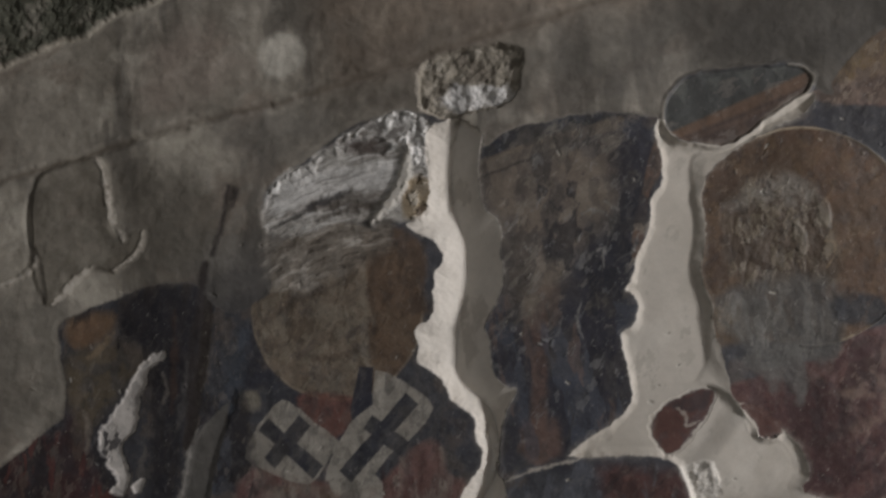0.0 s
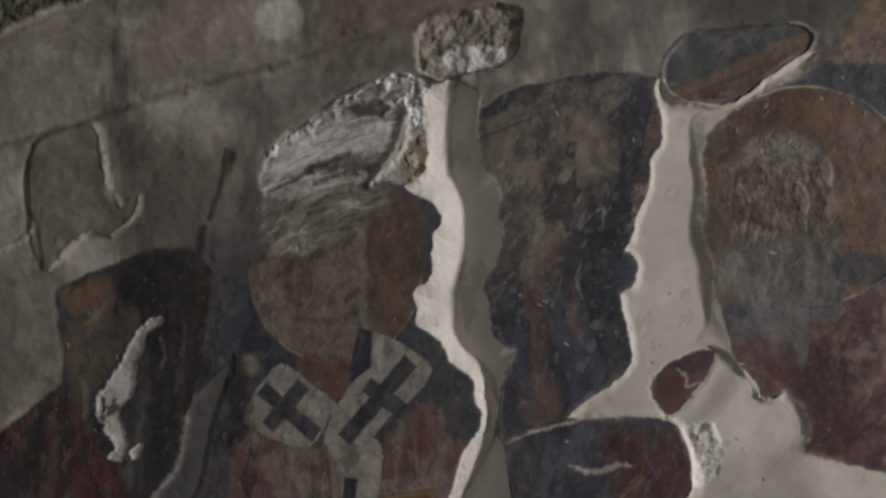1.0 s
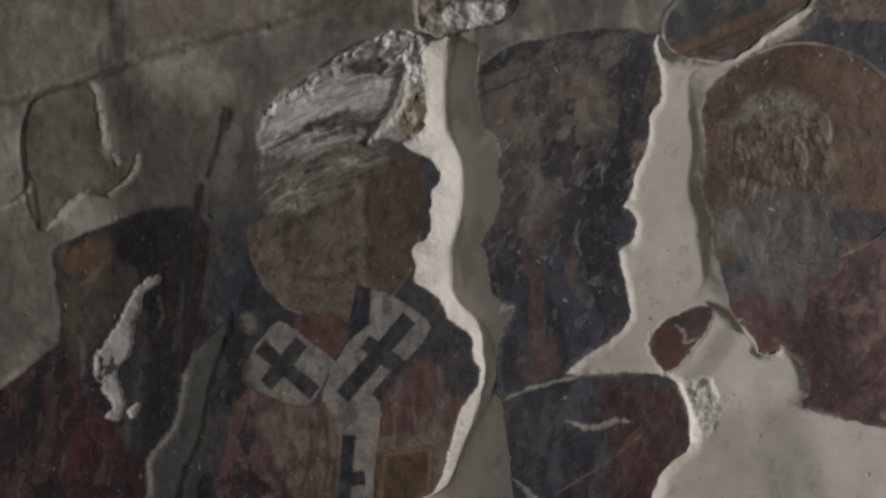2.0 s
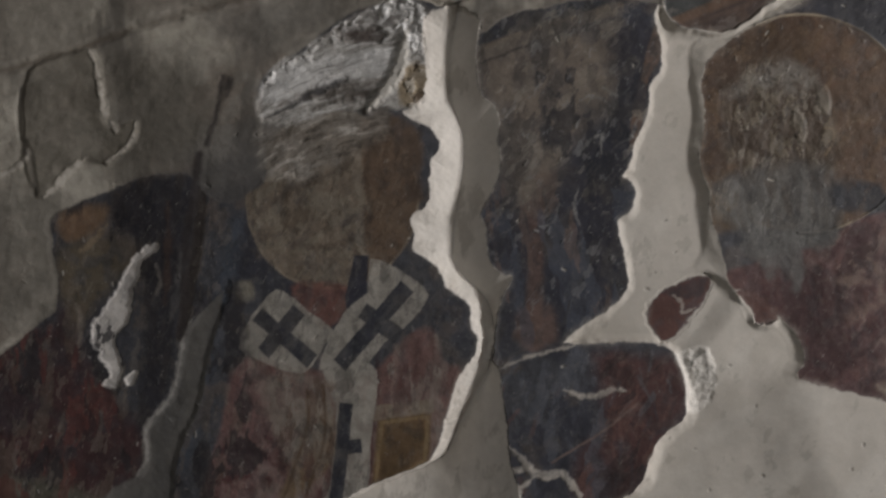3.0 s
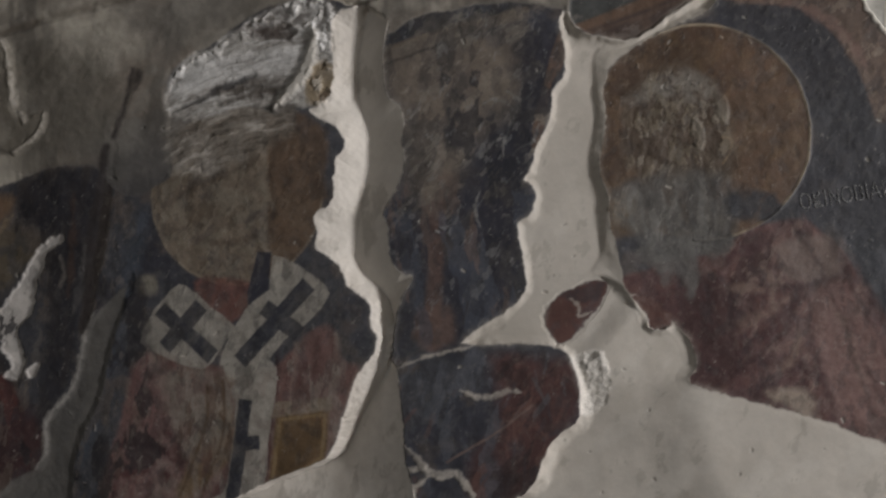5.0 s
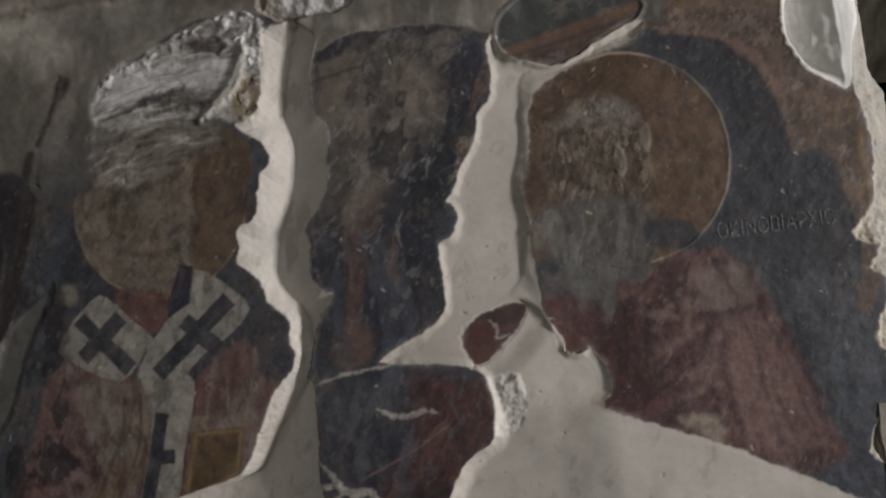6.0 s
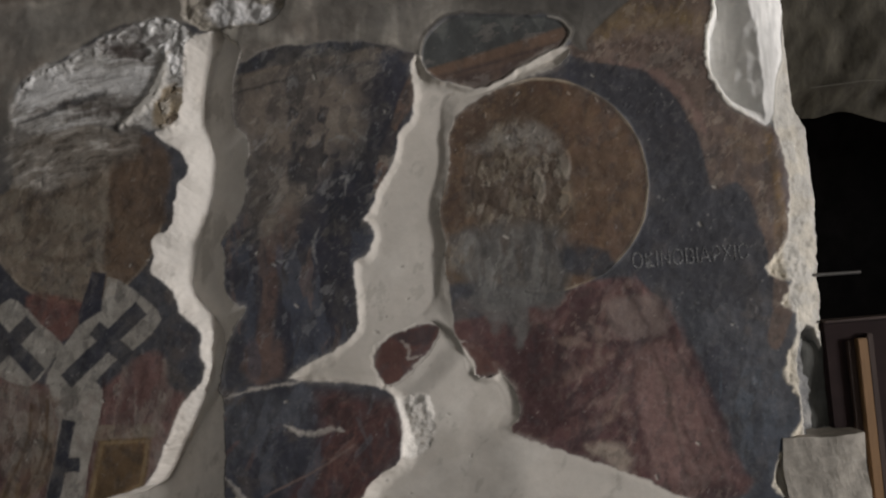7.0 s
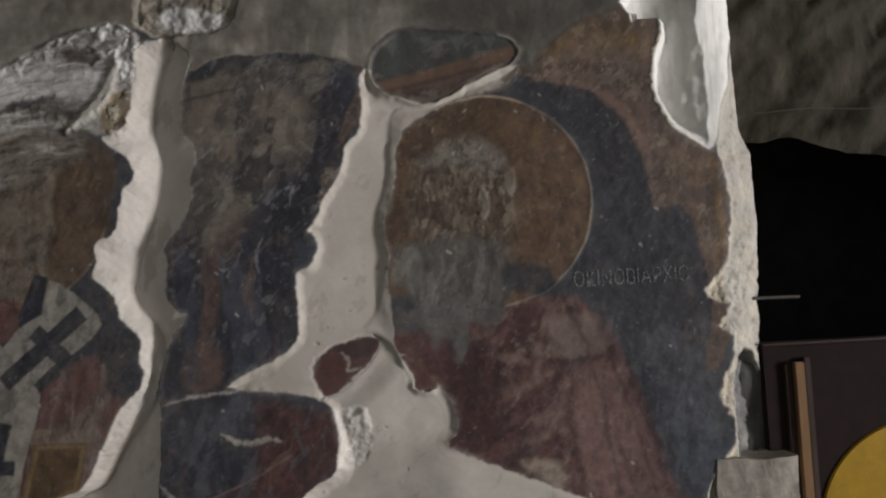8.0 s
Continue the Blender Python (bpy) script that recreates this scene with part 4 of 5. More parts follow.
PATCH = piece("plaster_patch", SOOT, "raised grey-brown old plaster patch", "plaster patch", d)
for k, (pts, wd) in enumerate((([(-0.452, 2.082), (-0.445, 2.021), (-0.438, 1.965), (-0.435, 1.940)], 0.011), ([(-0.372, 1.912), (-0.380, 1.880), (-0.412, 1.858), (-0.450, 1.845)], 0.007), ([(-0.492, 1.860), (-0.520, 1.850), (-0.555, 1.825), (-0.591, 1.804)], 0.011), ([(-0.612, 1.905), (-0.619, 1.890), (-0.652, 1.872), (-0.730, 1.861)], 0.009), ([(-0.428, 1.925), (-0.420, 1.912), (-0.415, 1.900)], 0.009))):
    q = ragged(pts, wd, k)
    tint(q, (0.40, 0.37, 0.325), 0.003, 0.9, 0.55, 195, 90)
    RELIEF += 0.0022 * smooth(0.006, -0.004, q)
    piece("chipped_rim", PLASTER, "pale chipped plaster rim", None, q, under=PATCH)
# shallow groove beside the patch, with crease shade tinted in
q = stroke([(-0.586, 2.075), (-0.615, 2.039), (-0.627, 1.950), (-0.609, 1.888), (-0.607, 1.820)], 0.012, 0.003)
tint(q, (0.10, 0.09, 0.078), 0.008, 0.6, 0.4, 198)
RELIEF -= 0.0025 * smooth(0.008, -0.006, q)
d = shape([(-0.730, 2.343), (-0.572, 2.325), (-0.501, 2.342), (-0.431, 2.336), (-0.377, 2.359), (-0.319, 2.358), (-0.235, 2.371), (-0.201, 2.426), (-0.741, 2.622)], 0.006, 0.003)
tint(d, (0.062, 0.064, 0.048), 0.006, 0.95, 0.3, 193, 40)
tint(np.abs(d - 0.006) - 0.004, (0.40, 0.37, 0.31), 0.006, 0.8)
RELIEF += smooth(0.008, -0.008, d) * (0.012 + 0.006 * fbm(60, 4, 194))
piece("exposed_stone", STONE, "dark mossy exposed stone", "stone", d)
strip = shape([(-0.233, 1.579), (-0.270, 1.564), (-0.291, 1.543), (-0.339, 1.488), (-0.361, 1.435), (-0.392, 1.374), (-0.454, 1.323), (-0.466, 1.264), (-0.489, 1.232), (-0.539, 1.217), (-0.620, 1.150), (-0.620, 1.020), (-0.450, 1.020), (-0.422, 1.159), (-0.399, 1.244), (-0.370, 1.297), (-0.328, 1.356), (-0.297, 1.436), (-0.269, 1.488), (-0.232, 1.547)], 0.003, 0.002)
tint(strip + 0.03 * smooth(1.48, 1.60, Z), (0.112, 0.106, 0.098), 0.004, 0.95, 0.15, 196, 20)
RELIEF -= 0.0035 * smooth(0.002, -0.014, strip)
STRIP_PIECE = piece("plaster_repair", SOOT, "grey mortar filling a narrow upright crack", "plaster repair", strip)
# light caught by the filling's left edge, painted on as a paler line
d = ragged([(-0.320, 1.512), (-0.339, 1.488), (-0.361, 1.435), (-0.392, 1.374), (-0.452, 1.323), (-0.464, 1.264), (-0.487, 1.232)], 0.009, 5)
tint(d, (0.250, 0.238, 0.220), 0.004, 0.85, 0.3, 721, 50)
piece("lit_lip", SOOT, "lit edge, painted as a paler lip", None, np.maximum(d, strip), under=STRIP_PIECE)

# --- dark upright slots in and under the coat
for pts, w in (([(-0.181, 1.960), (-0.204, 1.893), (-0.231, 1.836)], 0.012), ([(-0.168, 1.952), (-0.178, 1.925)], 0.016), ([(-0.250, 1.815), (-0.270, 1.762), (-0.302, 1.668), (-0.323, 1.584), (-0.343, 1.489)], 0.018)):
    d = stroke(pts, w, 0.005, 0.003)
    tint(d, (0.036, 0.030, 0.029), 0.006, 0.9, 0.3, 197, 30)

# --- painted lens left free in the coat
tint(LENS, (0.050, 0.052, 0.050), 0.002, 0.97)
tint(np.maximum(LENS, (Z - 1.919 - 0.235 * (X - 0.778))), (0.118, 0.074, 0.050), 0.004, 0.95, 0.35, 201)
tint(np.maximum(LENS, (Z - 1.898 - 0.21 * (X - 0.774))), (0.052, 0.036, 0.032), 0.005, 0.9, 0.3, 202)
tint(stroke([(0.675, 1.872), (0.774, 1.886), (0.85, 1.905)], 0.006, 0.004), (0.105, 0.070, 0.052), 0.005, 0.7, 0.4, 204)
wear((0.18, 0.16, 0.14), 0.35, 60, 0.18, 205, LENS, 2.0, 0.3)
for k in range(4):
    cx = 0.69 + 0.06 * k
    tint(np.maximum(LENS, shape([(cx - 0.016, 1.975), (cx, 1.935 + 0.004 * k), (cx + 0.016, 1.975)], 0.002, 0.001, 0.03, 1)), (0.095, 0.100, 0.092), 0.003, 0.75, 0.4, 203)
rim = np.maximum(np.abs(SOFT_LENS - 0.003) - 0.002, 0.885 - X)
tint(rim, (0.30, 0.28, 0.24), 0.002, 0.7)
RELIEF += 0.0018 * smooth(0.007, 0.0, np.abs(SOFT_LENS - 0.004))
RELIEF -= 0.002 * smooth(0.003, -0.003, SOFT_LENS)
piece("painted_border", FRESCO, "uncovered patch of painted zigzag border", None, LENS)

# --- exposed masonry
rock = shape([(-0.116, 1.902), (-0.102, 1.933), (-0.074, 1.957), (-0.052, 1.970), (-0.016, 1.973), (-0.001, 1.992), (0.042, 2.000), (0.056, 2.016), (0.101, 2.023), (0.127, 2.030), (0.159, 2.038), (0.193, 2.029), (0.221, 2.013), (0.229, 1.987), (0.218, 1.952), (0.213, 1.911), (0.212, 1.868), (0.198, 1.826), (0.155, 1.824), (0.100, 1.838), (0.02, 1.846), (-0.06, 1.838), (-0.118, 1.858)], 0.006, 0.004)
rad, turn = np.hypot(X - 0.09, Z - 1.25), np.arctan2(Z - 1.25, X - 0.09)
U, V = turn * 0.65, rad + 0.004 * WX
fibre = fbm(1, 5, 211, U * 22 + 40, V * 130, 0.6)
lay = fbm(1, 4, 218, U * 9 + 40, V * 34)
chip = fbm(70, 4, 215)
tint(rock, (0.37, 0.355, 0.33), 0.006, 0.97)


def shade(mask, colour, strength):
    m = (strength * mask)[..., None]
    TINT[:] = TINT * (1 - m) + np.array(colour) * m


ROCK_IN = smooth(0.004, -0.006, rock)
band_white = shape([(-0.105, 1.924), (-0.072, 1.946), (-0.002, 1.953), (0.066, 1.949), (0.143, 1.943), (0.156, 1.924), (0.145, 1.893), (0.080, 1.901), (0.035, 1.900), (-0.033, 1.898), (-0.102, 1.899)], 0.010, 0.004)
tint(band_white, (0.60, 0.59, 0.575), 0.012, 0.8, 0.25, 511, 30)
shade(ROCK_IN * smooth(0.05, 0.45, fibre), (0.72, 0.71, 0.69), 0.65)
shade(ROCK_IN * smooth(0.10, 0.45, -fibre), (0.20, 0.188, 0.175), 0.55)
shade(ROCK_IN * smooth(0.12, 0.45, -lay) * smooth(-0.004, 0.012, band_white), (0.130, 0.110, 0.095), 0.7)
# reddish-dark pocket: sunk in, its shade also put in the colour
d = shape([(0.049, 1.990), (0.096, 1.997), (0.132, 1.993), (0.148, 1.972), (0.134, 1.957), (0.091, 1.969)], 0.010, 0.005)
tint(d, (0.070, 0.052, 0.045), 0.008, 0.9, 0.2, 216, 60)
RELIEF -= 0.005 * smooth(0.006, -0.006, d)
# lumpy crust along the upper rim and round the top of the channel
crust = smooth(0.0, -0.004, rock) * smooth(-0.034, -0.010, rock + 0.012 * n_b) * smooth(1.895, 1.93, Z) * smooth(-0.1, 0.35, fbm(52, 4, 217))
lumps = shape([(0.105, 2.02), (0.160, 2.034), (0.218, 2.010), (0.222, 1.960), (0.205, 1.925), (0.186, 1.935), (0.176, 1.975), (0.140, 1.995)], 0.008, 0.005)
tint(lumps, (0.46, 0.45, 0.43), 0.006, 0.9)
lumpy = smooth(0.006, -0.006, lumps) * smooth(-0.05, 0.35, fbm(48, 4, 219))
# gaps between the lumps get their shade as a dark colour
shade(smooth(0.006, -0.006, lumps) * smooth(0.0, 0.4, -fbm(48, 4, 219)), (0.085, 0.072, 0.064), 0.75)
shade(np.maximum(crust * 0.6, lumpy), (0.80, 0.79, 0.77), 0.85)
RELIEF += ROCK_IN * ((-0.003 + 0.003 * lay) * smooth(1.845, 1.91, Z) + 0.0013 * fibre + 0.0008 * chip) + 0.004 * crust + 0.005 * lumpy
# crevices and brown patches, cut in; crevice shade is tinted as well
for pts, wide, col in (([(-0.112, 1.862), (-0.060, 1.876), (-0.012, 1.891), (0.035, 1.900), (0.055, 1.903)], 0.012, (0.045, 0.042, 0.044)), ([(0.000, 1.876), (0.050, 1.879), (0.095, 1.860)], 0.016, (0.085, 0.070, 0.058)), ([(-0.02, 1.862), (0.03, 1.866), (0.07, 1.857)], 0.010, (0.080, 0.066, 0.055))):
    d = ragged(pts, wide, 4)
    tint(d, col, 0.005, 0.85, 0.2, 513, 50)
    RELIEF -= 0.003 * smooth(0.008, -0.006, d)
OCHRE_BIT = np.maximum(shape([(0.158, 1.890), (0.186, 1.908), (0.207, 1.893), (0.206, 1.859), (0.193, 1.829), (0.171, 1.825), (0.150, 1.843)], 0.006, 0.004), rock)
tint(OCHRE_BIT, (0.270, 0.215, 0.145), 0.006, 0.95, 0.2, 212, 60)
wear((0.56, 0.52, 0.45), 0.7, 60, 0.05, 514, OCHRE_BIT, 1.3, 0.8, 0.2, lift=0.003, soft=0.004)
wear((0.085, 0.060, 0.042), 0.8, 45, 0.10, 518, OCHRE_BIT, 1.3, 0.8, 0.2, lift=-0.003, soft=0.004)
# the layers run out over the halo below
low = np.maximum(shape([(-0.118, 1.870), (-0.043, 1.850), (0.027, 1.860), (0.100, 1.850), (0.130, 1.820), (0.100, 1.785), (0.055, 1.765), (0.011, 1.750), (-0.058, 1.738), (-0.125, 1.765)], 0.014, 0.006), -rock)
LOW_IN = smooth(0.020, -0.020, low)
tint(low, (0.205, 0.185, 0.160), 0.016, 0.75, 0.25, 515, 30)
swept = fbm(1, 5, 214, U * 16 + 20, V * 80, 0.6)
shade(LOW_IN * smooth(0.05, 0.45, swept), (0.44, 0.41, 0.37), 0.7)
shade(LOW_IN * smooth(0.08, 0.45, -swept), (0.065, 0.052, 0.042), 0.7)
RELIEF += 0.002 * LOW_IN * swept
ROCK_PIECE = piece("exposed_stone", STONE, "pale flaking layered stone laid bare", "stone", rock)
piece("ochre_stone", STONE, "ochre brown broken stone", None, OCHRE_BIT, under=ROCK_PIECE)
d = ragged([(0.185, 1.968), (0.175, 1.940), (0.168, 1.915), (0.150, 1.887), (0.123, 1.860), (0.090, 1.834)], 0.019, 0)
tint(d, (0.50, 0.475, 0.43), 0.003, 0.95, 0.15, 519)
RELIEF += 0.008 * smooth(0.006, -0.006, d)
piece("mortar_ridge", PLASTER, "pale mortar ridge across the stone", None, d, under=ROCK_PIECE)
stone = shape([(0.225, 2.094), (0.247, 2.113), (0.285, 2.120), (0.349, 2.118), (0.416, 2.102), (0.422, 2.082), (0.411, 2.052), (0.393, 2.013), (0.363, 1.998), (0.305, 2.000), (0.272, 1.994), (0.233, 2.017), (0.215, 2.038)], 0.003, 0.003, 0.06, 2)
tint(stone, (0.255, 0.230, 0.190), 0.004, 0.97)
wear((0.40, 0.37, 0.32), 0.6, 55, 0.05, 681, stone, 1.5, 0.9, 0.2, soft=0.004)
wear((0.10, 0.085, 0.070), 0.6, 45, 0.12, 682, stone, 1.5, 0.9, 0.2, soft=0.004)
tint(shape([(0.284, 2.060), (0.336, 2.053), (0.386, 2.036), (0.385, 2.004), (0.327, 2.006), (0.274, 2.007), (0.262, 2.032)], 0.012, 0.006), (0.60, 0.59, 0.58), 0.006, 0.9, 0.25, 221, 60)
RELIEF += smooth(0.004, -0.006, stone) * (-0.010 + 0.007 * fbm(45, 4, 222))
piece("exposed_stone", STONE, "ochre and white exposed stone in the coat", "stone", stone)

# --- smoothed repair channel with a crease along its middle
LOWER_LEFT = [(0.201, 1.357), (0.177, 1.333), (0.157, 1.303), (0.141, 1.272), (0.125, 1.240), (0.098, 1.193), (0.065, 1.175), (-0.025, 1.158), (-0.100, 1.132), (-0.261, 1.060), (0.210, 1.004)]
CHANNEL_RIGHT = [(0.233, 1.344), (0.250, 1.403), (0.265, 1.441), (0.284, 1.467), (0.296, 1.487), (0.275, 1.497), (0.261, 1.524), (0.262, 1.564), (0.264, 1.584), (0.257, 1.606), (0.272, 1.626), (0.294, 1.653), (0.311, 1.692), (0.314, 1.733), (0.323, 1.773), (0.317, 1.800), (0.298, 1.822), (0.299, 1.862), (0.302, 1.902), (0.321, 1.954)]
channel = shape([(0.283, 1.992), (0.229, 1.991), (0.212, 1.957), (0.208, 1.914), (0.205, 1.872), (0.190, 1.837), (0.172, 1.823), (0.152, 1.818), (0.172, 1.798), (0.196, 1.779), (0.206, 1.762), (0.209, 1.743), (0.200, 1.729), (0.186, 1.721), (0.185, 1.700), (0.179, 1.685), (0.176, 1.660), (0.162, 1.638), (0.143, 1.629), (0.132, 1.618), (0.135, 1.594), (0.126, 1.567), (0.148, 1.544), (0.167, 1.518), (0.175, 1.488), (0.197, 1.465), (0.212, 1.445), (0.208, 1.410), (0.215, 1.386)] + LOWER_LEFT + [(0.232, 1.162), (0.240, 1.262), (0.242, 1.320)] + CHANNEL_RIGHT, 0.003, 0.003)
valley = rounded([(0.283, 1.992), (0.258, 1.920), (0.247, 1.879), (0.242, 1.842), (0.246, 1.809), (0.251, 1.771), (0.250, 1.730), (0.237, 1.683), (0.221, 1.633), (0.206, 1.588), (0.193, 1.550), (0.191, 1.536), (0.205, 1.506), (0.223, 1.480), (0.242, 1.450), (0.248, 1.413), (0.245, 1.384), (0.235, 1.358), (0.221, 1.323), (0.196, 1.294), (0.148, 1.234), (0.116, 1.184), (0.067, 1.161), (-0.020, 1.143), (-0.096, 1.119)], False, 3)
w = window(valley, 0.2)
v = np.full(X.shape, 0.2)
v[w] = distance(valley, X[w] + 0.003 * WX[w], Z[w] + 0.003 * WZ[w], False)
e = np.clip(-channel, 0, None)
tint(channel, (0.64, 0.60, 0.545), 0.0025, 0.98)
brink = rounded([(0.238, 1.00), (0.240, 1.160), (0.243, 1.262), (0.241, 1.330)] + CHANNEL_RIGHT[1:] + [(0.33, 1.99)], False, 2)
er = np.full(X.shape, 0.3)
w = window(brink, 0.3)
er[w] = distance(brink, X[w] + 0.003 * WX[w], Z[w] + 0.003 * WZ[w], False)
slope = np.maximum(channel, shape([tuple(p) for p in valley[::3]] + [(-0.25, 0.99), (0.300, 0.99), (0.300, 1.30)] + [(x + 0.02, z) for x, z in CHANNEL_RIGHT] + [(0.34, 1.99)], 0.003, 0.0, 0.06, 1))
vee = np.where(channel < 0, np.where(slope < 0, er / (er + v + 0.002), e / (e + v + 0.002)), 0)
RELIEF[:] = np.where(channel < 0, RELIEF * smooth(0.01, 0.0, e) - 0.033 * (1 + 0.9 * smooth(1.36, 1.16, Z)) * vee + 0.0008 * n_b * smooth(0, 0.01, e), RELIEF)
wear((0.46, 0.42, 0.37), 0.5, 9, 0.0, 501, channel, 2.5, 1.4, 0.4)
wear((0.30, 0.27, 0.23), 0.45, 30, 0.18, 502, channel, 2.0, 1.2, 0.25)
CHANNEL_PIECE = piece("plaster_repair", PLASTER, "pale smooth mortar channel with a creased middle", "plaster repair", channel)
piece("sloping_side", PLASTER, "", None, slope, under=CHANNEL_PIECE)

# --- wide repair with an island of old paint
inset = np.minimum(shape([(0.535, 1.401), (0.574, 1.419), (0.630, 1.426), (0.632, 1.403), (0.598, 1.370), (0.562, 1.338), (0.537, 1.333), (0.517, 1.364)], 0.006, 0.003), shape([(0.676, 1.393), (0.715, 1.379), (0.742, 1.333), (0.705, 1.330), (0.695, 1.357)], 0.005, 0.004))
FILL_LINE = [(0.631, 1.909), (0.626, 1.814), (0.596, 1.778), (0.585, 1.734), (0.544, 1.668), (0.532, 1.640), (0.521, 1.628), (0.531, 1.616), (0.536, 1.590), (0.519, 1.562), (0.503, 1.555), (0.496, 1.542), (0.495, 1.512), (0.497, 1.463), (0.490, 1.427), (0.445, 1.394), (0.362, 1.355), (0.488, 1.335), (0.550, 1.305), (0.554, 1.201), (0.519, 1.174), (0.485, 1.147), (0.437, 1.076), (0.335, 1.055), (0.217, 0.984), (1.242, 0.913), (1.025, 1.095), (0.868, 1.170), (0.757, 1.222), (0.770, 1.251), (0.767, 1.282), (0.745, 1.334), (0.697, 1.354), (0.690, 1.387), (0.666, 1.406), (0.666, 1.452), (0.658, 1.534), (0.665, 1.574), (0.656, 1.630), (0.681, 1.707), (0.700, 1.800), (0.810, 1.854), (0.896, 1.879), (0.918, 1.911), (0.865, 1.900), (0.764, 1.851), (0.714, 1.858), (0.665, 1.874), (0.656, 1.910)]
CREASE = [(0.870, 1.893), (0.800, 1.868), (0.740, 1.851), (0.692, 1.848), (0.673, 1.821), (0.669, 1.784), (0.666, 1.738), (0.653, 1.688), (0.641, 1.648), (0.644, 1.612), (0.648, 1.575), (0.645, 1.537), (0.635, 1.495), (0.627, 1.470), (0.610, 1.450), (0.590, 1.442)]
outline = shape(FILL_LINE, 0.003, 0.003)
fill = np.maximum(np.maximum(outline, 0.0005 - inset), 0.001 - LENS)
tint(fill, LIME, 0.0025, 0.98)
e = np.clip(-fill, 0, None)
e_out = np.clip(-shape(FILL_LINE, 0.0045, 0.0008), 0, None)
clean = shape(FILL_LINE, 0.0, 0.0, 0.12)
facing = (np.gradient(clean, STEP, axis=1) + 0.5 * np.gradient(clean, STEP, axis=0) < 0).astype(float)
for axis in (0, 1, 0, 1):                       # even out over a few centimetres
    s = np.cumsum(np.pad(facing, [(9, 8) if a == axis else (0, 0) for a in (0, 1)], mode="edge"), axis=axis)
    s = np.concatenate([np.zeros_like(np.take(s, [0], axis)), s], axis)
    n_ = facing.shape[axis]
    facing = (np.take(s, np.arange(17, 17 + n_), axis) - np.take(s, np.arange(n_), axis)) / 17
reach = (0.015 + 0.020 * smooth(1.28, 1.16, Z)) * facing + 0.024 * (1 - facing)
soft_inset = shape([(0.676, 1.393), (0.715, 1.379), (0.742, 1.333), (0.705, 1.330), (0.695, 1.357)], 0.004, 0.0004)
line = rounded(CREASE, False, 4)
w = window(line, 0.12)
fold = np.full(X.shape, 0.2)
fold[w] = distance(line, X[w] + 0.002 * WX[w], Z[w] + 0.002 * WZ[w], False)
right = shape(CREASE + [(0.632, 1.430), (0.720, 1.405), (0.740, 1.78), (0.800, 1.82), (0.890, 1.865)], 0.002, 0.0, 0.06, 2)
side = smooth(0.004, -0.010, right)
near = np.clip(e_out / reach, 0, 1)
deep = side * e_out / (e_out + fold + 0.002) + (1 - side) * near * (2 - near)
lower = smooth(1.32, 1.18, Z) * smooth(0.82, 0.44, X)          # the pool is deepest at its brink
bank = (0.0105 * (1 - smooth(0.66, 0.78, X) * smooth(1.265, 1.205, Z)) + 0.034 * lower) * deep * smooth(-0.002, 0.014, soft_inset) * smooth(-0.002, 0.014, SOFT_LENS)
# below the island the mortar swells up towards the lower pool
along, across = -0.77 * (X - 0.666) - 0.64 * (Z - 1.406), 0.64 * (X - 0.666) - 0.77 * (Z - 1.406)
swell = 0.010 * smooth(-0.004, 0.045, across) * smooth(0.26, 0.03, across) * smooth(-0.05, 0.02, along) * smooth(0.24, 0.13, along)
bank = bank - swell * smooth(0.0, 0.02, e_out)
RELIEF[:] = np.where(fill < 0, RELIEF * smooth(0.01, 0.0, e) - bank + (0.0040 * fbm(7, 3, 231) + 0.0006 * n_b) * smooth(0, 0.03, e), RELIEF)
sunk = shape([(0.535, 1.401), (0.574, 1.419), (0.630, 1.426), (0.632, 1.403), (0.598, 1.370), (0.562, 1.338), (0.537, 1.333), (0.517, 1.364)], 0.006, 0.003)
RELIEF[:] = np.where(sunk < 0.005, -0.0115 + 0.0006 * n_b, RELIEF)
tint(inset, (0.095, 0.046, 0.038), 0.003, 0.95, 0.3, 232, 60)
tint(ragged([(0.560, 1.412), (0.600, 1.405), (0.625, 1.418)], 0.020, 1), (0.040, 0.032, 0.034), 0.006, 0.8, 0.3, 234)
tint(ragged([(0.570, 1.405), (0.583, 1.388), (0.580, 1.372), (0.600, 1.375)], 0.005, 2), (0.36, 0.32, 0.28), 0.002, 0.8, 0.3, 235)
wear((0.41, 0.375, 0.325), 0.5, 7, 0.0, 503, fill, 2.0, 1.3, 0.4)
wear((0.54, 0.51, 0.46), 0.5, 16, 0.05, 504, fill, 2.0, 0.6, 0.3)
wear((0.30, 0.275, 0.24), 0.4, 40, 0.26, 505, fill, 1.5, 1.0, 0.2)
for k in range(26):
    r = np.random.default_rng(900 + k)
    x, z = r.uniform(0.42, 1.0), r.uniform(1.02, 1.75)
    if fill[np.searchsorted(ZS, z), np.searchsorted(XS, x)] < -0.012:
        dab(x, z, r.uniform(0.001, 0.004), r.uniform(0, 3), r.uniform(0.002, 0.005), (0.26, 0.24, 0.21), 0.6, -0.0012)
FILL_PIECE = piece("plaster_repair", PLASTER, "broad pale smooth mortar repair", "plaster repair", fill)
d = shape([(0.552, 1.300), (0.611, 1.303), (0.617, 1.252), (0.601, 1.205), (0.561, 1.190), (0.557, 1.222), (0.559, 1.261)], 0.005, 0.003)
tint(d, (0.68, 0.65, 0.60), 0.004, 0.7)
RELIEF += smooth(0.003, -0.004, d) * 0.005 * fbm(60, 4, 233)
piece("rough_mortar", STONE, "rough white broken mortar", None, np.maximum(d, fill), under=FILL_PIECE)
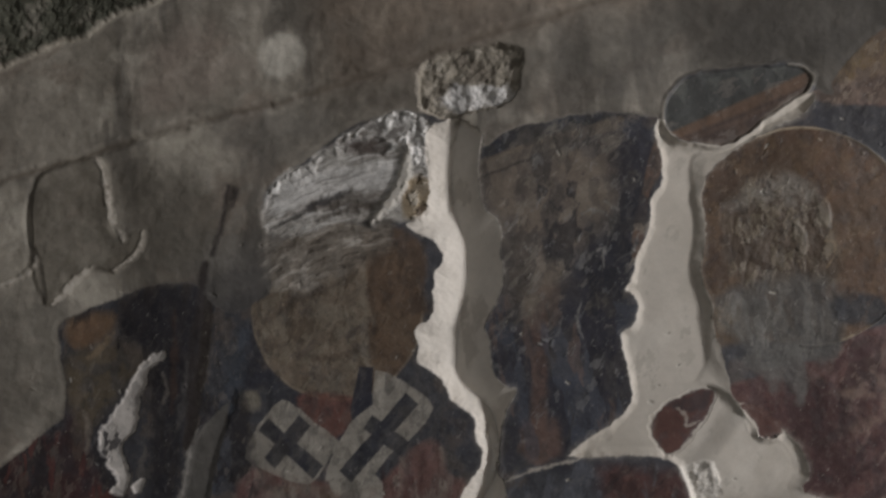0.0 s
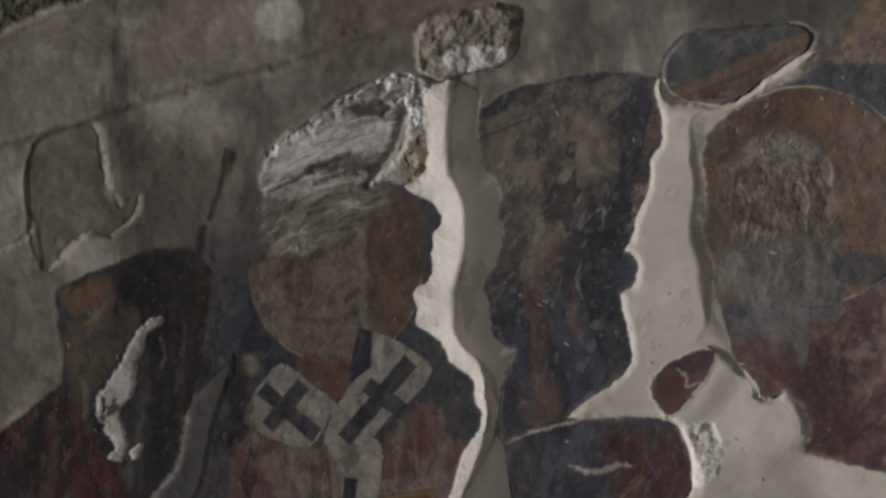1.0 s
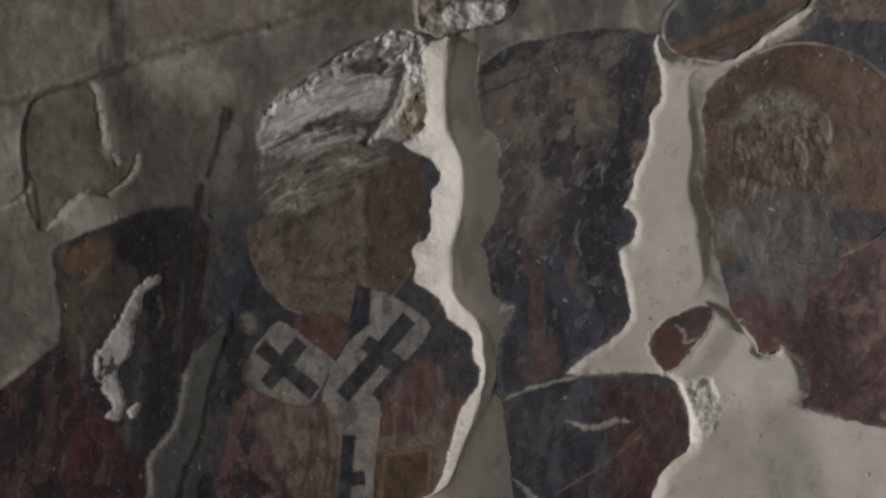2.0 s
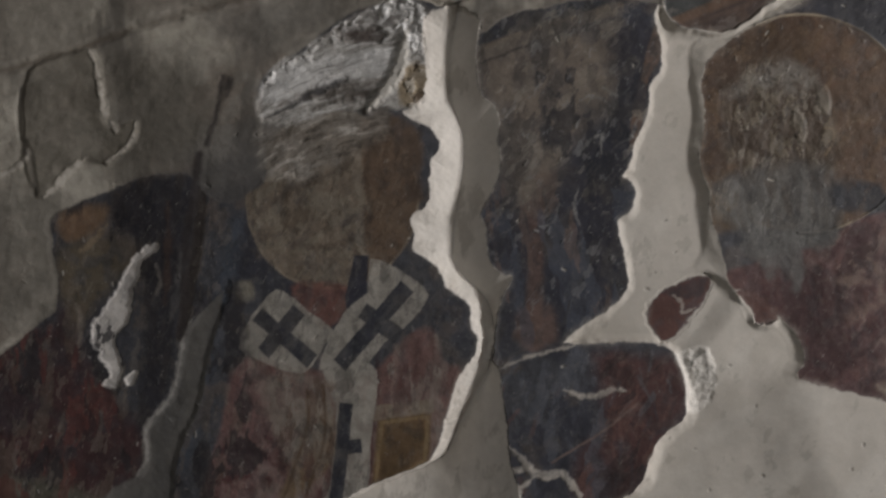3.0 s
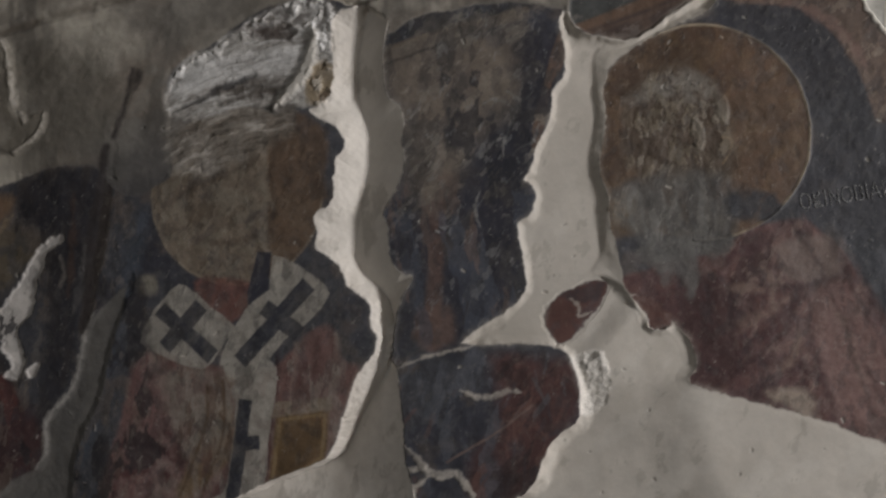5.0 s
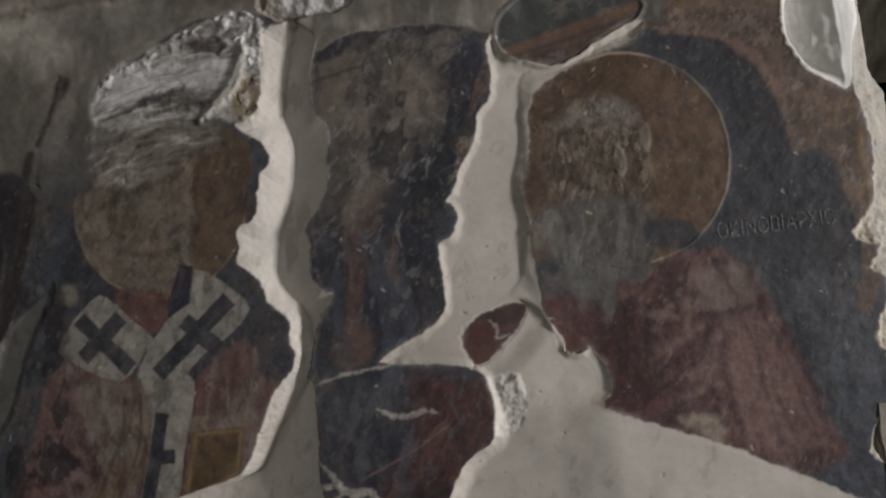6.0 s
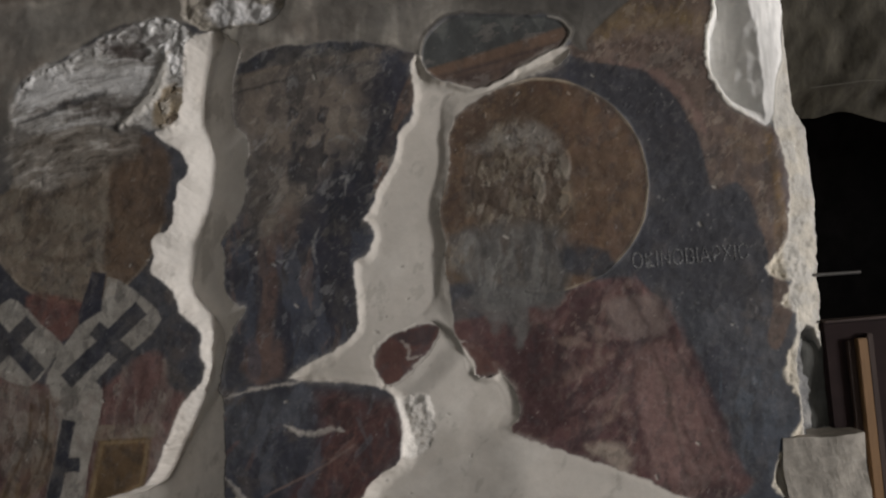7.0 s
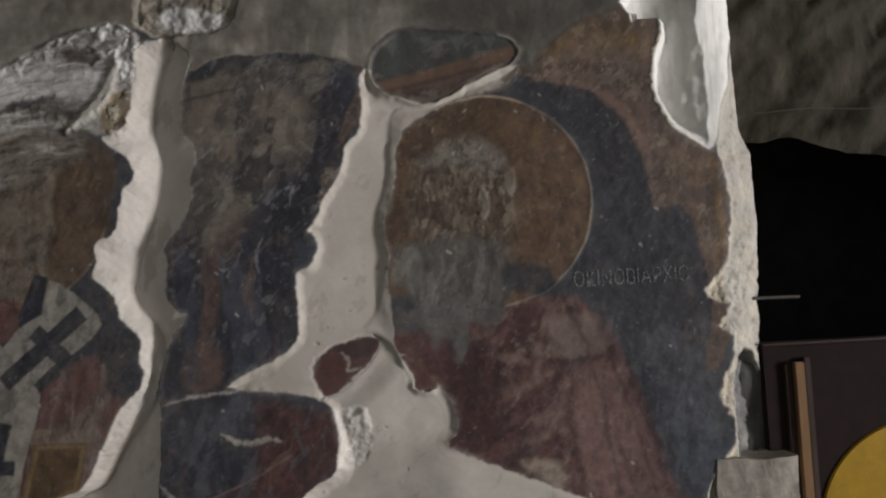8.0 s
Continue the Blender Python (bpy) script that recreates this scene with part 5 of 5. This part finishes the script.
piece("sloping_side", PLASTER, "", None, np.maximum(fill, right + 0.004), under=FILL_PIECE)
piece("mortar_pool", PLASTER, "broad smooth pool of mortar at the foot", None, np.maximum(np.maximum(fill, 0.030 - across), Z - 1.395), only=KIND == FILL_PIECE, under=FILL_PIECE)
piece("paint_island", FRESCO, "island of dark red old paint", None, inset)

# --- plaster and broken corner at the wall's end
rp = shape([(1.135, 2.050), (1.136, 2.000), (1.141, 1.982), (1.156, 2.000), (1.187, 1.992), (1.192, 1.960), (1.176, 1.918), (1.171, 1.865), (1.180, 1.828), (1.206, 1.784), (1.245, 1.752), (1.276, 1.742), (1.302, 1.825), (1.323, 1.865), (1.336, 1.950), (1.400, 2.074), (1.347, 2.190)], 0.002, 0.001)
rp = np.where((Z > 1.99) & (X > 1.15), np.minimum(rp, -0.02), rp)
tint(rp, (0.80, 0.785, 0.75), 0.0025, 0.98)
e = np.clip(-rp, 0, None)
RELIEF[:] = np.where(rp < 0, -0.045 * smooth(0, 0.020, e) * (1 - np.clip((X + 0.014 * cn2 - 1.18) / 0.085, 0, 1) ** 1.3) + 0.0015 * fbm(14, 3, 241) + 0.0015 * fbm(1, 3, 246, X * 90, Z * 9), RELIEF)
wear((0.56, 0.55, 0.52), 0.5, 26, 0.0, 521, rp, 7.0, 1.55, 0.25)
wear((0.36, 0.35, 0.33), 0.5, 12, 0.05, 522, rp, 3.0, 1.4, 0.3)
END_PIECE = piece("plaster_repair", PLASTER, "bright smooth plaster rounding the wall's end", "plaster repair", rp)
edge = np.maximum(shape([(1.323, 1.865), (1.302, 1.825), (1.278, 1.747), (1.291, 1.699), (1.295, 1.667), (1.302, 1.630), (1.290, 1.573), (1.283, 1.532), (1.242, 1.483), (1.250, 1.457), (1.286, 1.449), (1.257, 1.410), (1.281, 1.393), (1.277, 1.347), (1.259, 1.317), (1.255, 1.277), (1.268, 1.245), (1.275, 1.214), (1.250, 1.165), (1.230, 1.136), (1.220, 1.075), (1.383, 1.066), (1.440, 1.66), (1.440, 2.06), (1.345, 2.06), (1.336, 1.950)], 0.006, 0.004), 0.0005 - rp)
tint(edge, (0.52, 0.47, 0.38), 0.003, 0.97, 0.25, 242, 50)
e = np.clip(-edge, 0, None)
RELIEF[:] = np.where(edge < 0, -0.010 * smooth(0, 0.012, e) - 0.12 * e + 0.009 * fbm(40, 5, 243) * smooth(0, 0.01, e), RELIEF)
tint(np.maximum(edge, 0.010 - (X - 1.268)), (0.40, 0.39, 0.365), 0.006, 0.7, 0.5, 244, 30)
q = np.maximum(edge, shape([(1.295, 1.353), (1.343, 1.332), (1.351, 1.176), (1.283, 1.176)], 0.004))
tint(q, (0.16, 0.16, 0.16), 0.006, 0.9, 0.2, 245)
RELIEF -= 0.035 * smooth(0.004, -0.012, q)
# slightly raised rim; its highlight is laid on as a bright colour
q = ragged([(1.190, 1.985), (1.192, 1.960), (1.177, 1.918), (1.172, 1.865), (1.181, 1.828), (1.207, 1.784), (1.250, 1.750)], 0.009, 2)
tint(q, (0.70, 0.67, 0.60), 0.002, 0.9)
RELIEF += 0.002 * smooth(0.004, -0.002, q)
piece("plaster_lip", PLASTER, "raised lip with a painted highlight", None, np.maximum(q, rp - 0.003), under=END_PIECE)
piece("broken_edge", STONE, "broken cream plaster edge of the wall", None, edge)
# the wall's end turns back
RELIEF -= 5.5 * np.clip(X - 1.272 + 0.028 * smooth(1.72, 1.80, Z) - 0.006 * cn2, 0, None) ** 2
END = np.interp(ZS, [0.9, 1.17, 1.32, 1.487, 1.59, 1.727, 1.834, 2.01, 2.6], [1.345, 1.345, 1.348, 1.362, 1.372, 1.372, 1.352, 1.338, 1.342])[:, None]
past = X - END - 0.004 * WX - 0.002 * EX
RELIEF -= 7.0 * np.clip(past, 0, None)


def ground(x, z):
    """The wall's own slow bend, away from the room."""
    bend = lambda u: np.interp(u, (-0.9, -0.45, -0.375, -0.15, 0.04, 0.14, 0.35, 0.6, 0.76, 0.9, 1.04, 1.3, 1.5), (0.07, 0.045, 0.028, 0.010, -0.004, -0.012, -0.018, -0.020, -0.003, 0.0, 0.010, 0.012, 0.012))
    return sum(bend(x + 0.02 * k) for k in range(-3, 4)) / 7 + 0.03 * smooth(1.8, 2.15, z) * smooth(0.5, -0.1, x)


Y = ground(X, Z) - RELIEF
gz, gx = np.gradient(Y, STEP)
NORMAL = np.stack([gx, -np.ones_like(gx), gz], -1)
NORMAL /= np.linalg.norm(NORMAL, axis=-1, keepdims=True)
COORD = np.stack([X, Y, Z], -1).reshape(-1, 3)


def cut(name, mat, faces, parent=None):
    """One piece of the relief as a mesh of its own."""
    used, index = np.unique(faces, return_inverse=True)
    me = bpy.data.meshes.new(name)
    me.from_pydata(COORD[used].tolist(), [], index.reshape(-1, 4).tolist())
    a = me.color_attributes.new("tint", "FLOAT_COLOR", "POINT")
    a.data.foreach_set("color", np.concatenate([TINT.reshape(-1, 3)[used], np.ones((len(used), 1))], 1).astype(np.float32).ravel())
    me.polygons.foreach_set("use_smooth", np.ones(len(me.polygons), bool))
    me.normals_split_custom_set_from_vertices(NORMAL.reshape(-1, 3)[used].tolist())
    me.materials.append(mat)
    ob = new(name, me)
    ob.parent = parent
    return ob


nz, nx = X.shape
corner = (np.arange(nz - 1)[:, None] * nx + np.arange(nx - 1)[None, :])
quads = np.stack([corner, corner + 1, corner + nx + 1, corner + nx], -1).reshape(-1, 4)
cells = KIND[:-1, :-1].copy()


def islands(cells):
    """Numbers the connected patches of equal cells, row by row."""
    root, label, before = [], np.zeros(cells.shape, int), None

    def top(k):
        while root[k] != k:
            root[k] = root[root[k]]
            k = root[k]
        return k

    for j, row in enumerate(cells):
        starts = np.concatenate([[0], np.flatnonzero(np.diff(row)) + 1, [len(row)]])
        runs = []
        for a, b in zip(starts[:-1], starts[1:]):
            k = len(root)
            root.append(k)
            label[j, a:b] = k
            runs.append((a, b, row[a], k))
        p = 0
        for a, b, kind, k in runs:
            while before and p < len(before) and before[p][1] <= a:
                p += 1
            i = p
            while before and i < len(before) and before[i][0] < b:
                if before[i][2] == kind:
                    root[top(k)] = top(before[i][3])
                i += 1
        before = runs
    return np.array([top(k) for k in range(len(root))])[label]


for _ in range(3):                               # crumbs join what surrounds them
    patch = islands(cells)
    size = np.bincount(patch.ravel())[patch]
    crumb = size < 60
    for j, i in np.argwhere(crumb):
        cells[j, i] = cells[j, i - 1] if i else cells[j - 1, i]
patch = islands(cells)
for base, name, mat, label in ((0, "painted_ground", FRESCO, ""), (COAT_PIECE, "coat_patch", SOOT, "")):
    inside = cells == base
    count = np.bincount(patch[inside])
    for k in np.flatnonzero(count):
        if k != count.argmax():
            PIECES.append((name, mat, label, None, base))
            cells[patch == k] = len(PIECES) - 1
face_kind = cells.ravel()
MADE = {}
for k, (name, mat, label, cat, under) in enumerate(PIECES):
    faces = quads[face_kind == k]
    if len(faces) == 0:
        continue
    ob = MADE[k] = cut(name, mat, faces, None if k == 0 or cat else MADE[under])
    if k == 0:
        tagged(ob, "old painted wall with dark blue worn fresco", "wall", kind="structure")
    elif cat:
        tagged(ob, label, cat, kind="structure" if name == "plaster_coat" else "")
    else:
        tagged(ob, label)
WALL = MADE[0]


# ---- boxes, bars and the rest of the room ----
def solid(name, lo, hi, mat, parent=None, bevel=0.0, cuts=0, jitter=0.0):
    bm = bmesh.new()
    bmesh.ops.create_cube(bm, size=1.0)
    for v in bm.verts:
        v.co = Vector([lo[i] + (v.co[i] + 0.5) * (hi[i] - lo[i]) for i in range(3)])
    if bevel:
        bmesh.ops.bevel(bm, geom=bm.edges[:], offset=bevel, segments=2, affect="EDGES")
    if cuts:
        bmesh.ops.subdivide_edges(bm, edges=bm.edges[:], cuts=cuts, use_grid_fill=True)
    if jitter:
        for v in bm.verts:
            v.co += jitter * noise.noise_vector(v.co * 14) + 0.4 * jitter * noise.noise_vector(v.co * 45)
    me = bpy.data.meshes.new(name)
    bm.to_mesh(me)
    bm.free()
    me.materials.append(mat)
    ob = new(name, me)
    ob.parent = parent
    return ob


def structure(name, lo, hi, mat, label):
    return tagged(solid(name, lo, hi, mat), label, "wall" if "wall" in name else name.split("_")[0], kind="structure")


# room in front of the painted wall; doorway in the east wall, window added in the south wall for the fill lamp
structure("wall_core", (-3.0, 0.14, 0.0), (1.30, 0.60, 3.3), ROOMWALL, "rough masonry core behind the painted wall")
structure("wall_north_low", (-3.0, 0.03, 0.0), (1.30, 0.14, 0.925), ROOMWALL, "plain lower part of the painted wall")
structure("wall_north_far", (-3.0, 0.05, 0.925), (-0.925, 0.14, 3.3), ROOMWALL, "plain limewashed wall beside the fresco")
structure("wall_north_high", (-0.925, 0.06, 2.636), (1.30, 0.14, 3.3), ROOMWALL, "plain limewashed wall over the fresco")
structure("wall_west", (-3.2, -5.2, 0.0), (-3.0, 0.6, 3.3), ROOMWALL, "plain limewashed side wall")
structure("wall_south_low", (-3.2, -5.2, 0.0), (9.0, -5.0, 1.4), ROOMWALL, "limewashed wall under the window")
structure("wall_south_high", (-3.2, -5.2, 2.8), (9.0, -5.0, 3.3), ROOMWALL, "limewashed wall over the window")
structure("wall_south_a", (-3.2, -5.2, 1.4), (-1.3, -5.0, 2.8), ROOMWALL, "limewashed wall beside the window")
structure("wall_south_b", (0.1, -5.2, 1.4), (9.0, -5.0, 2.8), ROOMWALL, "limewashed wall beside the window")
structure("wall_east_a", (9.0, -5.2, 0.0), (9.2, -4.5, 3.3), ROOMWALL, "limewashed wall beside the doorway")
structure("wall_east_b", (9.0, -3.0, 0.0), (9.2, 2.2, 3.3), ROOMWALL, "limewashed wall beside the doorway")
structure("wall_east_high", (9.0, -4.5, 2.15), (9.2, -3.0, 3.3), ROOMWALL, "limewashed wall over the doorway")
structure("wall_back", (1.30, 2.0, 0.0), (9.0, 2.2, 3.3), BLACKROCK, "rock wall of the back room, shade put in its colour")
structure("floor", (-3.2, -5.2, -0.2), (9.2, 2.2, 0.0), FLOORSTONE, "worn stone paving")
structure("ceiling", (-3.2, -5.2, 3.3), (9.2, 2.2, 3.5), ROOMWALL, "limewashed ceiling")


# ---- beside the wall's end: rock overhead, a dark recess, a framed panel ----
def mesh_part(name, bm, mat, parent=None, label=""):
    me = bpy.data.meshes.new(name)
    bm.to_mesh(me)
    bm.free()
    me.materials.append(mat)
    ob = new(name, me)
    ob.parent = parent
    return tagged(ob, label)


def rough_rock(name, x0, x1, z0, z1, step):
    """An overhanging mass of hewn rock with a broken lower edge."""
    bm = bmesh.new()
    nx_, nz_ = int((x1 - x0) / step), int((z1 - z0) / step)
    grid = []
    for j in range(nz_ + 1):
        row = []
        for i in range(nx_ + 1):
            x, z = x0 + i * step, z0 + j * step
            p = Vector((x, 0.0, z))
            slant = Vector(((x + 0.8 * z) * 0.6, 0.0, (z - 0.8 * x) * 2.6))
            h = 0.014 * noise.fractal(slant * 5, 0.8, 2.0, 6) + 0.006 * noise.noise(p * 9) + 0.004 * noise.noise(p * 37)
            low = max(0.0, 1.86 - z) + 0.05 * noise.noise(p * 7)
            y = 0.10 + 0.05 * (x - 1.33) + 1.6 * max(0.0, low) ** 1.5 - h
            row.append(bm.verts.new((x, y, z + (0.05 * noise.noise(p * 3.1) + 0.012 * noise.noise(p * 17)) * max(0.0, 1 - j / 8))))
        grid.append(row)
    for j in range(nz_):
        for i in range(nx_):
            bm.faces.new((grid[j][i], grid[j][i + 1], grid[j + 1][i + 1], grid[j + 1][i]))
    back = [bm.verts.new((x, 0.62, z)) for x, z in ((x0, z1), (x1, z1))]
    bm.faces.new((grid[-1][0], grid[-1][-1], back[1], back[0]))
    for f in bm.faces:
        f.smooth = True
    return tagged(mesh_part(name, bm, ROUGHROCK), "dark hewn rock overhead beside the wall's end", "rock", kind="structure")


rough_rock("rock_overhead", 1.325, 2.525, 1.75, 2.87, 0.010)
structure("wall_rock_far", (2.50, 0.05, 0.0), (9.0, 0.25, 3.3), ROUGHROCK, "dark rock wall beside the recess")
structure("wall_recess", (1.30, 0.90, 0.0), (2.6, 1.0, 3.3), BLACKROCK, "rock at the back of the recess, coloured near-black for shade")


def bar(name, pts, radius, mat, parent=None, sides=8):
    cu = bpy.data.curves.new(name, "CURVE")
    cu.dimensions, cu.bevel_depth, cu.bevel_resolution = "3D", radius, 2
    sp = cu.splines.new("POLY")
    sp.points.add(len(pts) - 1)
    for q, p in zip(sp.points, pts):
        q.co = (*p, 1.0)
    cu.use_fill_caps = True
    cu.materials.append(mat)
    ob = new(name, cu)
    me = bpy.data.meshes.new_from_object(ob)
    bpy.data.objects.remove(ob)
    ob = new(name, me)
    ob.parent = parent
    return ob


tagged(bar("iron_rod", [(1.33, 0.06, 1.455), (1.36, 0.055, 1.456), (1.428, 0.05, 1.455)], 0.0032, IRON), "thin iron rod set in the wall's end", "rod")
tagged(bar("cable", [(1.37 + 0.1 * k, 0.045 - 0.005 * (k % 2), 1.806 + 0.004 * math.sin(k * 1.9)) for k in range(13)], 0.0011, CABLE), "thin cable strung across the rock", "cable")

panel = tagged(new("icon_panel"), "brown painted panel with a yellow disc and wooden frame", "icon panel")
solid("board", (1.352, 0.060, 0.55), (2.35, 0.085, 1.365), BROWNPAINT, panel, 0.003)
tagged(solid("upright", (1.406, 0.044, 0.55), (1.425, 0.059, 1.333), WOOD, panel, 0.002), "pale brown wooden upright")
tagged(solid("inner_strip", (1.4255, 0.048, 0.55), (1.438, 0.0595, 1.340), DARKWOOD, panel, 0.002), "dark wooden strip")
tagged(solid("outer_strip", (1.390, 0.052, 0.55), (1.4045, 0.0595, 1.330), DARKWOOD, panel, 0.002), "dark wooden strip")
tagged(solid("top_edge", (1.352, 0.050, 1.3655), (2.35, 0.088, 1.370), DARKWOOD, panel, 0.001), "worn top edge")
bm = bmesh.new()
bmesh.ops.create_cone(bm, cap_ends=True, segments=72, radius1=0.196, radius2=0.193, depth=0.004, matrix=Matrix.Translation((1.634, 0.0575, 1.018)) @ Matrix.Rotation(radians(90), 4, "X"))
mesh_part("gold_disc", bm, GOLD, panel, "yellow gilded disc")

PALE = plain("pale_stone", (0.36, 0.33, 0.285), 0.9, 0, 40, 0.3, 0.004)
tagged(solid("stone_block", (1.236, 0.006, 0.88), (1.380, 0.16, 1.170), PALE, None, 0.0, 16, 0.006), "pale rough stone block at the wall's end", "stone block")

STUB = plain("grey_rubble", (0.105, 0.104, 0.095), 0.9, 0, 50, 0.35, 0.004, (1, 1, 0.4))
tagged(solid("masonry_stub", (1.315, 0.075, 1.12), (1.372, 0.16, 1.335), STUB, None, 0.0, 12, 0.008), "grey weathered masonry stub on the stone block", "masonry")

# ---- lettering beside the second halo ----
cu = bpy.data.curves.new("lettering", "FONT")
cu.body, cu.size, cu.extrude = "\u039f\u039a\u0399\u039d\u039f\u0392\u0399\u0391\u03a1\u03a7\u0399\u0421", 0.036, 0.0001
tmp = new("lettering", cu)
me = bpy.data.meshes.new_from_object(tmp)
bpy.data.objects.remove(tmp)
co = np.array([tuple(v.co) for v in me.vertices])
sx = 0.212 / (co[:, 0].max() - co[:, 0].min())
for v, (x, y, z) in zip(me.vertices, co):
    px, pz = 0.998 + (x - co[:, 0].min()) * sx, 1.497 + y * 1.12
    i, j = np.searchsorted(XS, px), np.searchsorted(ZS, pz)
    v.co = (px, float(Y[j, i]) - 0.0008 - z, pz)
me.materials.clear()
me.materials.append(LETTER)
ob = new("lettering", me)
ob.parent = WALL
tagged(ob, "thin pale painted Greek lettering")
